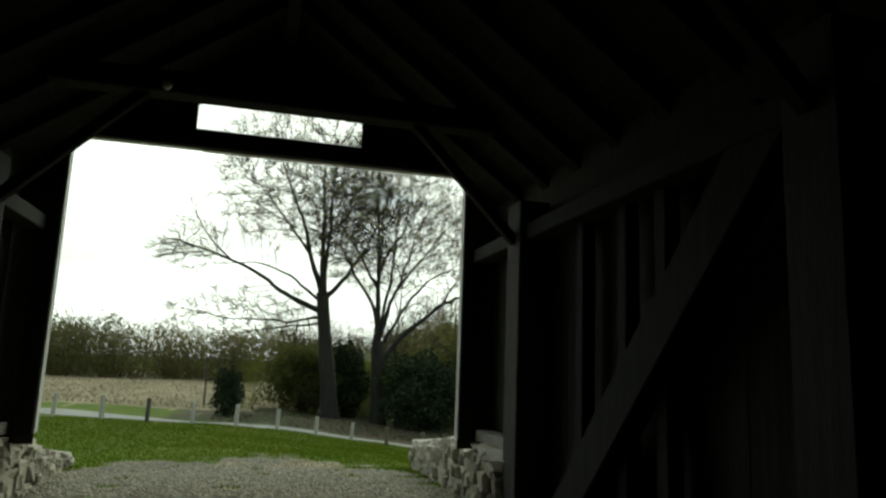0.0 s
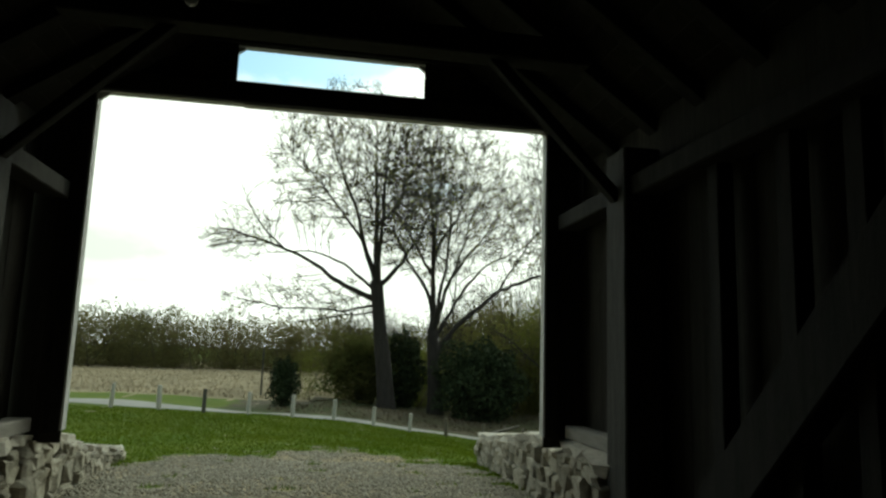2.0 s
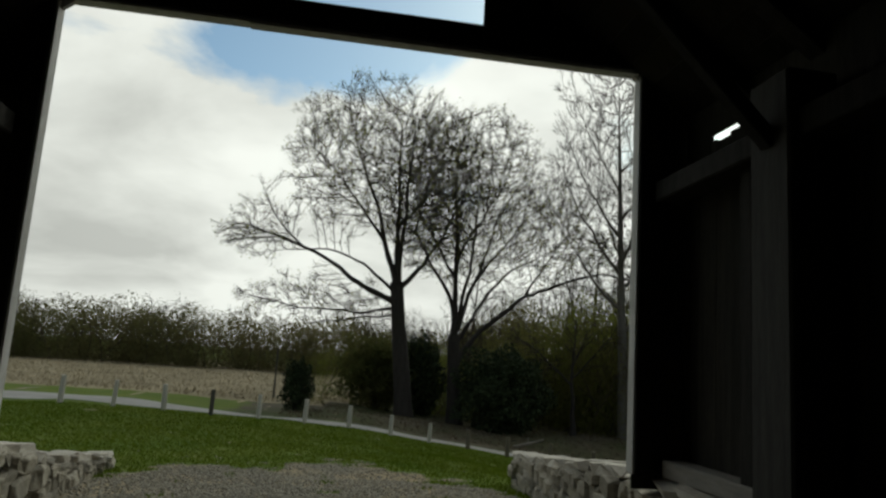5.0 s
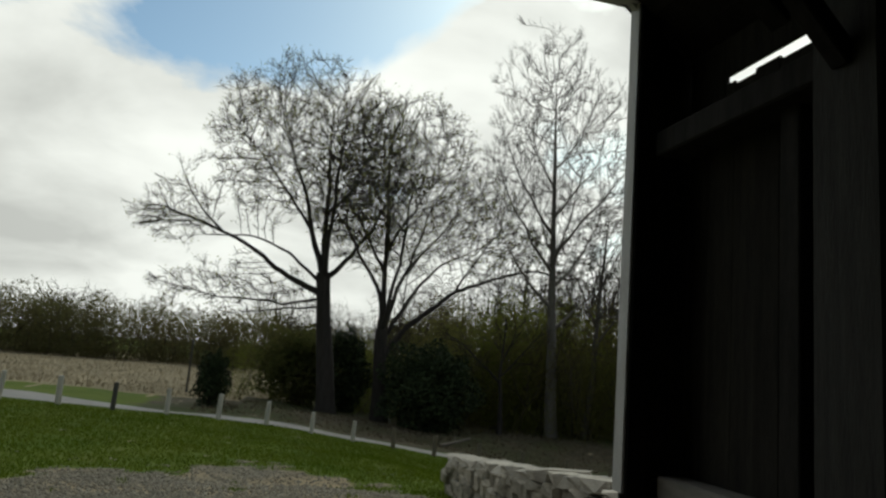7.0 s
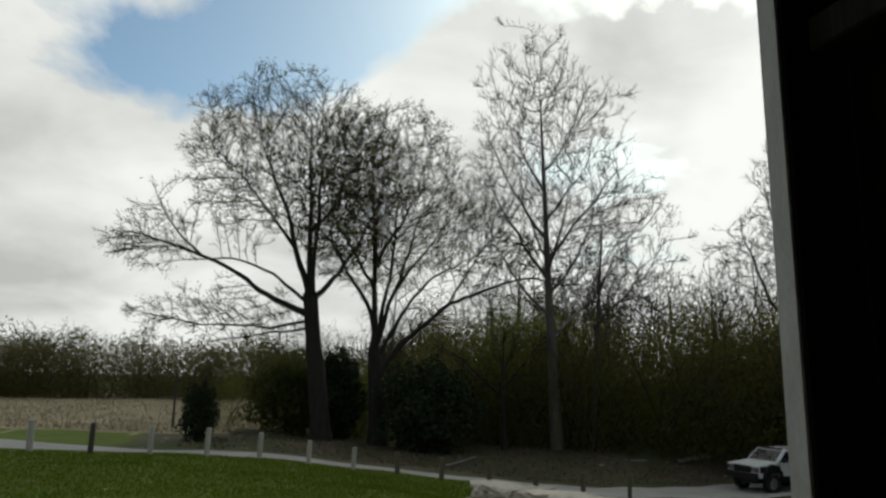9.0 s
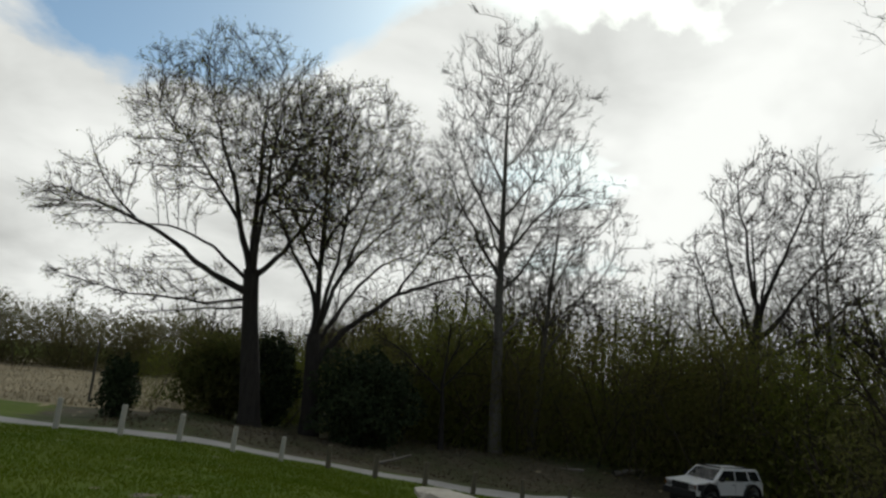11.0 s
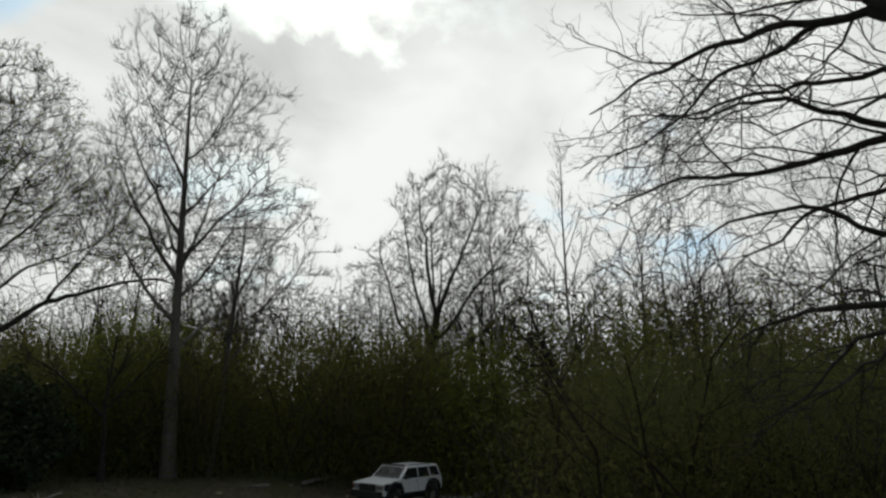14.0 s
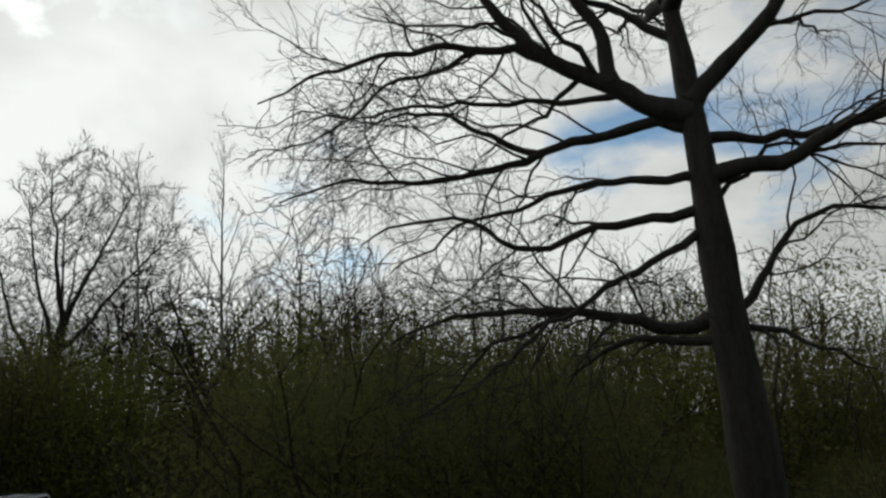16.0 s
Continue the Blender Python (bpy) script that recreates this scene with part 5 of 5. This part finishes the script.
    pane([(rx2(1.30), 0.70, 1.30), (rx2(1.30), -0.70, 1.30), (rx2(1.66), -0.62, 1.66), (rx2(1.66), 0.62, 1.66)], "rear_window")
    # nose: grille, lamps, bumper, flares
    grille = part("grille", box(2.045, 2.075, -0.46, 0.46, 0.72, 1.09, 0.008), CAR_BLACK, c, "black slatted grille")
    for k in range(8):
        part("slat", box(2.075, 2.085, -0.40 + k * 0.108, -0.36 + k * 0.108, 0.86, 1.06, 0.003), TYRE, grille)
    for s in (-1, 1):
        lamp = part("headlight", box(2.045, 2.08, min(s * 0.48, s * 0.74), max(s * 0.48, s * 0.74), 0.87, 1.06, 0.012), SHADED_LENS, c, "clear square headlight")
        part("indicator", box(2.04, 2.07, min(s * 0.76, s * 0.85), max(s * 0.76, s * 0.85), 0.87, 1.06, 0.008), SHADED_AMBER, lamp, "amber indicator")
        part("tail_light", box(-2.075, -2.045, min(s * 0.66, s * 0.82), max(s * 0.66, s * 0.82), 0.85, 1.12, 0.01), RED_LENS, c, "red tail light")
        part("mirror", box(0.62, 0.74, min(s * 0.88, s * 1.06), max(s * 0.88, s * 1.06), 1.24, 1.39, 0.02), CAR_BLACK, c, "black mirror")
        part("side_trim", box(0.84, 1.98, min(s * 0.862, s * 0.872), max(s * 0.862, s * 0.872), 0.84, 1.10, 0.003), CAR_BLACK, c, "black fender panel")
        part("rocker", box(-0.8, 0.78, min(s * 0.80, s * 0.88), max(s * 0.80, s * 0.88), B - 0.06, B + 0.06, 0.015), CAR_BLACK, c)
        for hx in (-0.14, -0.95):
            part("door_handle", box(hx - 0.07, hx + 0.07, min(s * 0.862, s * 0.885), max(s * 0.862, s * 0.885), 1.08, 1.115, 0.006), CAR_BLACK, c, "black door handle")
        for dx in (0.86, -0.30, -1.08):
            part("door_seam", box(dx - 0.006, dx + 0.006, min(s * 0.855, s * 0.864), max(s * 0.855, s * 0.864), B + 0.05, 1.22, 0.0), CAR_BLACK, c)
        for ax in (-1.32, 1.28):
            bm = bmesh.new()
            inner, outer = [], []
            for k in range(9):
                a = math.pi * k / 8
                for lst, r, y in ((inner, 0.455, 0.80), (outer, 0.56, 0.80)):
                    lst.append((bm.verts.new((ax + r * math.cos(a), s * 0.85, B + r * math.sin(a))), bm.verts.new((ax + (r - 0.02) * math.cos(a), s * 0.95, B + (r - 0.02) * math.sin(a)))))
            for k in range(8):
                for p, q in ((inner, inner), (outer, outer)):
                    bm.faces.new((p[k][0], p[k][1], p[k + 1][1], p[k + 1][0]))
                bm.faces.new((inner[k][1], outer[k][1], outer[k + 1][1], inner[k + 1][1]))
                bm.faces.new((inner[k][0], inner[k + 1][0], outer[k + 1][0], outer[k][0]))
            bmesh.ops.recalc_face_normals(bm, faces=bm.faces)
            part("fender_flare", bm, CAR_BLACK, c, "black fender flare")
            wheel = new("wheel")
            wheel.parent = c
            wheel.matrix_local = pose(ax, s * 0.80, 0.40, 90, 0, 0)
            bm = bmesh.new()
            prof = [(0.24, -0.13), (0.33, -0.14), (0.39, -0.125), (0.405, -0.06), (0.405, 0.06), (0.39, 0.125), (0.33, 0.14), (0.24, 0.13)]
            n = 28
            rings = []
            for k in range(n):
                a = 2 * math.pi * k / n
                rings.append([bm.verts.new(((r + (0.008 if k % 2 and r > 0.38 else 0)) * math.cos(a), (r + (0.008 if k % 2 and r > 0.38 else 0)) * math.sin(a), h)) for r, h in prof])
            for k in range(n):
                r0, r1 = rings[k], rings[(k + 1) % n]
                for i in range(len(prof)):
                    j = (i + 1) % len(prof)
                    bm.faces.new((r0[i], r1[i], r1[j], r0[j]))
            bmesh.ops.recalc_face_normals(bm, faces=bm.faces)
            part("tyre", bm, TYRE, wheel, "knobbly black tyre")
            bm = bmesh.new()
            bmesh.ops.create_cone(bm, cap_ends=True, segments=20, radius1=0.245, radius2=0.245, depth=0.16)
            bmesh.ops.create_cone(bm, cap_ends=True, segments=10, radius1=0.07, radius2=0.05, depth=0.06, matrix=Matrix.Translation((0, 0, -s * 0.10)))
            for k in range(5):
                a = 2 * math.pi * k / 5
                bmesh.ops.create_cube(bm, size=1, matrix=Matrix.Translation((0.14 * math.cos(a), 0.14 * math.sin(a), -s * 0.085)) @ Matrix.Rotation(a, 4, "Z") @ Matrix.Diagonal((0.17, 0.06, 0.03, 1)))
            part("rim", bm, CHROME, wheel, "bright metal rim")
    part("front_bumper", box(2.03, 2.20, -0.84, 0.84, 0.56, 0.82, 0.03), CAR_BLACK, c, "black steel bumper")
    part("rear_bumper", box(-2.20, -2.03, -0.82, 0.82, 0.60, 0.76, 0.02), CAR_BLACK, c, "black bumper")
    part("underbody", box(-1.9, 1.9, -0.55, 0.55, 0.36, 0.66, 0.04), CAR_BLACK, c)
    for ax in (-1.32, 1.28):
        part("axle", beam((ax, -0.72, 0.40), (ax, 0.72, 0.40), 0.10, 0.10, 0.02), CAR_BLACK, c)
    for s in (-1, 1):
        part("roof_rail", box(-1.7, 0.2, s * 0.60 - 0.015, s * 0.60 + 0.015, 1.755, 1.785, 0.006), CAR_BLACK, c)
    part("light_bar", box(0.30, 0.40, -0.60, 0.60, 1.735, 1.79, 0.01), CAR_BLACK, c, "black bar over the windscreen")
    return c


JX, JY = 23.2, 33.9
car((JX, JY, float(ground_z(JX, JY)) + 0.03), 187)

# fallen wood in the leaves
for fx_, fy_, fl, fr, fa in ((21.3, 38.6, 2.6, 0.13, 20), (19.8, 38.9, 1.6, 0.09, 165), (9.0, 37.2, 1.8, 0.07, 30)):
    w = Wood()
    frng = np.random.default_rng(int(fl * 10))
    course = wander(frng, (0, 0, 0), direction(fa, 2), fl, 6, 0.05, 0.0)
    w.tube(course, np.linspace(fr, fr * 0.6, 7), 8)
    stub = wander(frng, course[3], direction(fa + 60, 40), fl * 0.3, 3, 0.1, 0.0)
    w.tube(stub, np.linspace(fr * 0.5, fr * 0.2, 4), 6)
    log = part("fallen_log", w.mesh("fallen_log"), LIMB)
    log.location = (fx_, fy_, float(ground_z(fx_, fy_)) + fr * 0.6)
    tagged(log, "weathered grey fallen log lying in dry leaves", "log", "fallen wood")

# utility pole by the field
px, py = -3.1, 50.4
bm = bmesh.new()
bmesh.ops.create_cone(bm, cap_ends=True, segments=8, radius1=0.07, radius2=0.055, depth=3.2, matrix=Matrix.Translation((0, 0, 1.5)))
pole = part("field_pole", bm, POST_DARK)
pole.location = (px, py, float(ground_z(px, py)))
tagged(pole, "thin dark wooden pole at the edge of the field", "pole")

# bare bulb under a beam
lamp = thing("light_bulb", (-0.72, 7.25, 3.78), "small unlit frosted bulb hanging from the rafters", "lamp")
bm = bmesh.new()
bmesh.ops.create_uvsphere(bm, u_segments=12, v_segments=8, radius=0.045)
part("globe", bm, BULB, lamp)
bm = bmesh.new()
bmesh.ops.create_cone(bm, cap_ends=True, segments=10, radius1=0.026, radius2=0.022, depth=0.07, matrix=Matrix.Translation((0, 0, 0.07)))
part("socket", bm, CAR_BLACK, lamp)
part("cord", beam((0, 0, 0.10), (0, 0, roof_z(-0.72) - 3.78), 0.008, 0.008, 0, (1, 0, 0)), CAR_BLACK, lamp)

# ---- loose stuff on the ground ----
rng = np.random.default_rng(21)


def pebbles(n):
    x_ = rng.uniform(-4.2, 4.2, n * 3)
    y_ = 10.1 + rng.random(n * 3) ** 1.1 * 11.5
    keep = rng.random(n * 3) < ragged_gravel(x_, y_) * (0.35 + 0.65 * smooth(21, 16, y_))
    x_, y_ = x_[keep][:n], y_[keep][:n]
    z_ = ground_z(x_, y_)
    k = len(x_)
    base = np.array([(1, 0, 0), (0, 1, 0), (-1, 0, 0), (0, -1, 0), (0, 0, 0.7), (0, 0, -0.5)], float)
    fac = np.array([(0, 1, 4), (1, 2, 4), (2, 3, 4), (3, 0, 4), (1, 0, 5), (2, 1, 5), (3, 2, 5), (0, 3, 5)])
    s = rng.uniform(0.012, 0.034, (k, 1, 1)) * rng.uniform(0.7, 1.3, (k, 6, 3))
    a = rng.uniform(0, 6.28, k)
    c, si = np.cos(a)[:, None], np.sin(a)[:, None]
    b = base[None] * s
    v = np.stack([b[..., 0] * c - b[..., 1] * si, b[..., 0] * si + b[..., 1] * c, b[..., 2]], -1) + np.stack([x_, y_, z_ + 0.006], 1)[:, None]
    f = fac[None] + 6 * np.arange(k)[:, None, None]
    return raw_mesh("gravel", v.reshape(-1, 3), f.reshape(-1, 3), False)


gravel = part("gravel", pebbles(17000), PEBBLE)
tagged(gravel, "loose pale limestone gravel on the drive", "gravel", kind="stuff")


def blades(n, x0, x1, y0, y1, size):
    x_, y_ = rng.uniform(x0, x1, n), rng.uniform(y0, y1, n)
    keep = (rng.random(n) > ragged_gravel(x_, y_) * 1.3) & (cover_litter(x_, y_) < 0.5) & (y_ < post_line(x_) + 0.2)
    keep &= ~((np.abs(x_ - CX) > 2.2) & (np.abs(x_ - CX) < 4.2) & (y_ < 11.5))
    x_, y_ = x_[keep], y_[keep]
    k = len(x_)
    z_ = ground_z(x_, y_)
    a = rng.uniform(0, 6.28, k)
    w = size * 0.22
    h = size * rng.uniform(0.5, 1.3, k)
    lean = rng.normal(0, 0.35, (k, 2)) * h[:, None]
    p = np.stack([x_, y_, z_], 1)
    side = np.stack([np.cos(a) * w, np.sin(a) * w, np.zeros(k)], 1)
    tip = p + np.stack([lean[:, 0], lean[:, 1], h], 1)
    v = np.stack([p - side, p + side, tip], 1).reshape(-1, 3)
    return raw_mesh("grass", v, np.arange(3 * k).reshape(k, 3), False)


grass = part("grass", blades(190000, -16, 12, 11, 33, 0.055), GRASS)
tagged(grass, "short bright green lawn grass", "grass", kind="stuff")


def litter_leaves(n):
    x_, y_ = rng.uniform(-2, 34, n), rng.uniform(20, 44, n)
    keep = (cover_litter(x_, y_) > 0.5) & (np.abs(y_ - road_middle(x_)) > 2.3)
    x_, y_ = x_[keep], y_[keep]
    c = np.stack([x_, y_, ground_z(x_, y_) + 0.04], 1)
    v, f = leaf_quads(rng, c, 0.045)
    return raw_mesh("fallen_leaves", v, f, False)


fallen = part("fallen_leaves", litter_leaves(26000), LITTER)
tagged(fallen, "dry brown fallen leaves under the trees", "leaves", kind="stuff")


def stubble(n):
    x_, y_ = rng.uniform(-70, 3, n), 46 + rng.random(n) ** 1.5 * 46
    y_ = np.round(y_ / 0.9) * 0.9 + rng.normal(0, 0.06, n)
    keep = cover_field(x_, y_) > 0.6
    x_, y_ = x_[keep], y_[keep]
    k = len(x_)
    a = rng.uniform(0, 6.28, k)
    p = np.stack([x_, y_, ground_z(x_, y_)], 1)
    side = np.stack([np.cos(a), np.sin(a), np.zeros(k)], 1) * 0.025
    tip = p + np.stack([rng.normal(0, 0.08, k), rng.normal(0, 0.08, k), rng.uniform(0.1, 0.32, k)], 1)
    v = np.stack([p - side, p + side, tip], 1).reshape(-1, 3)
    return raw_mesh("stubble", v, np.arange(3 * k).reshape(k, 3), False)


stalks = part("corn_stubble", stubble(26000), STRAW)
tagged(stalks, "pale cut corn stubble standing in the field", "stubble", kind="stuff")
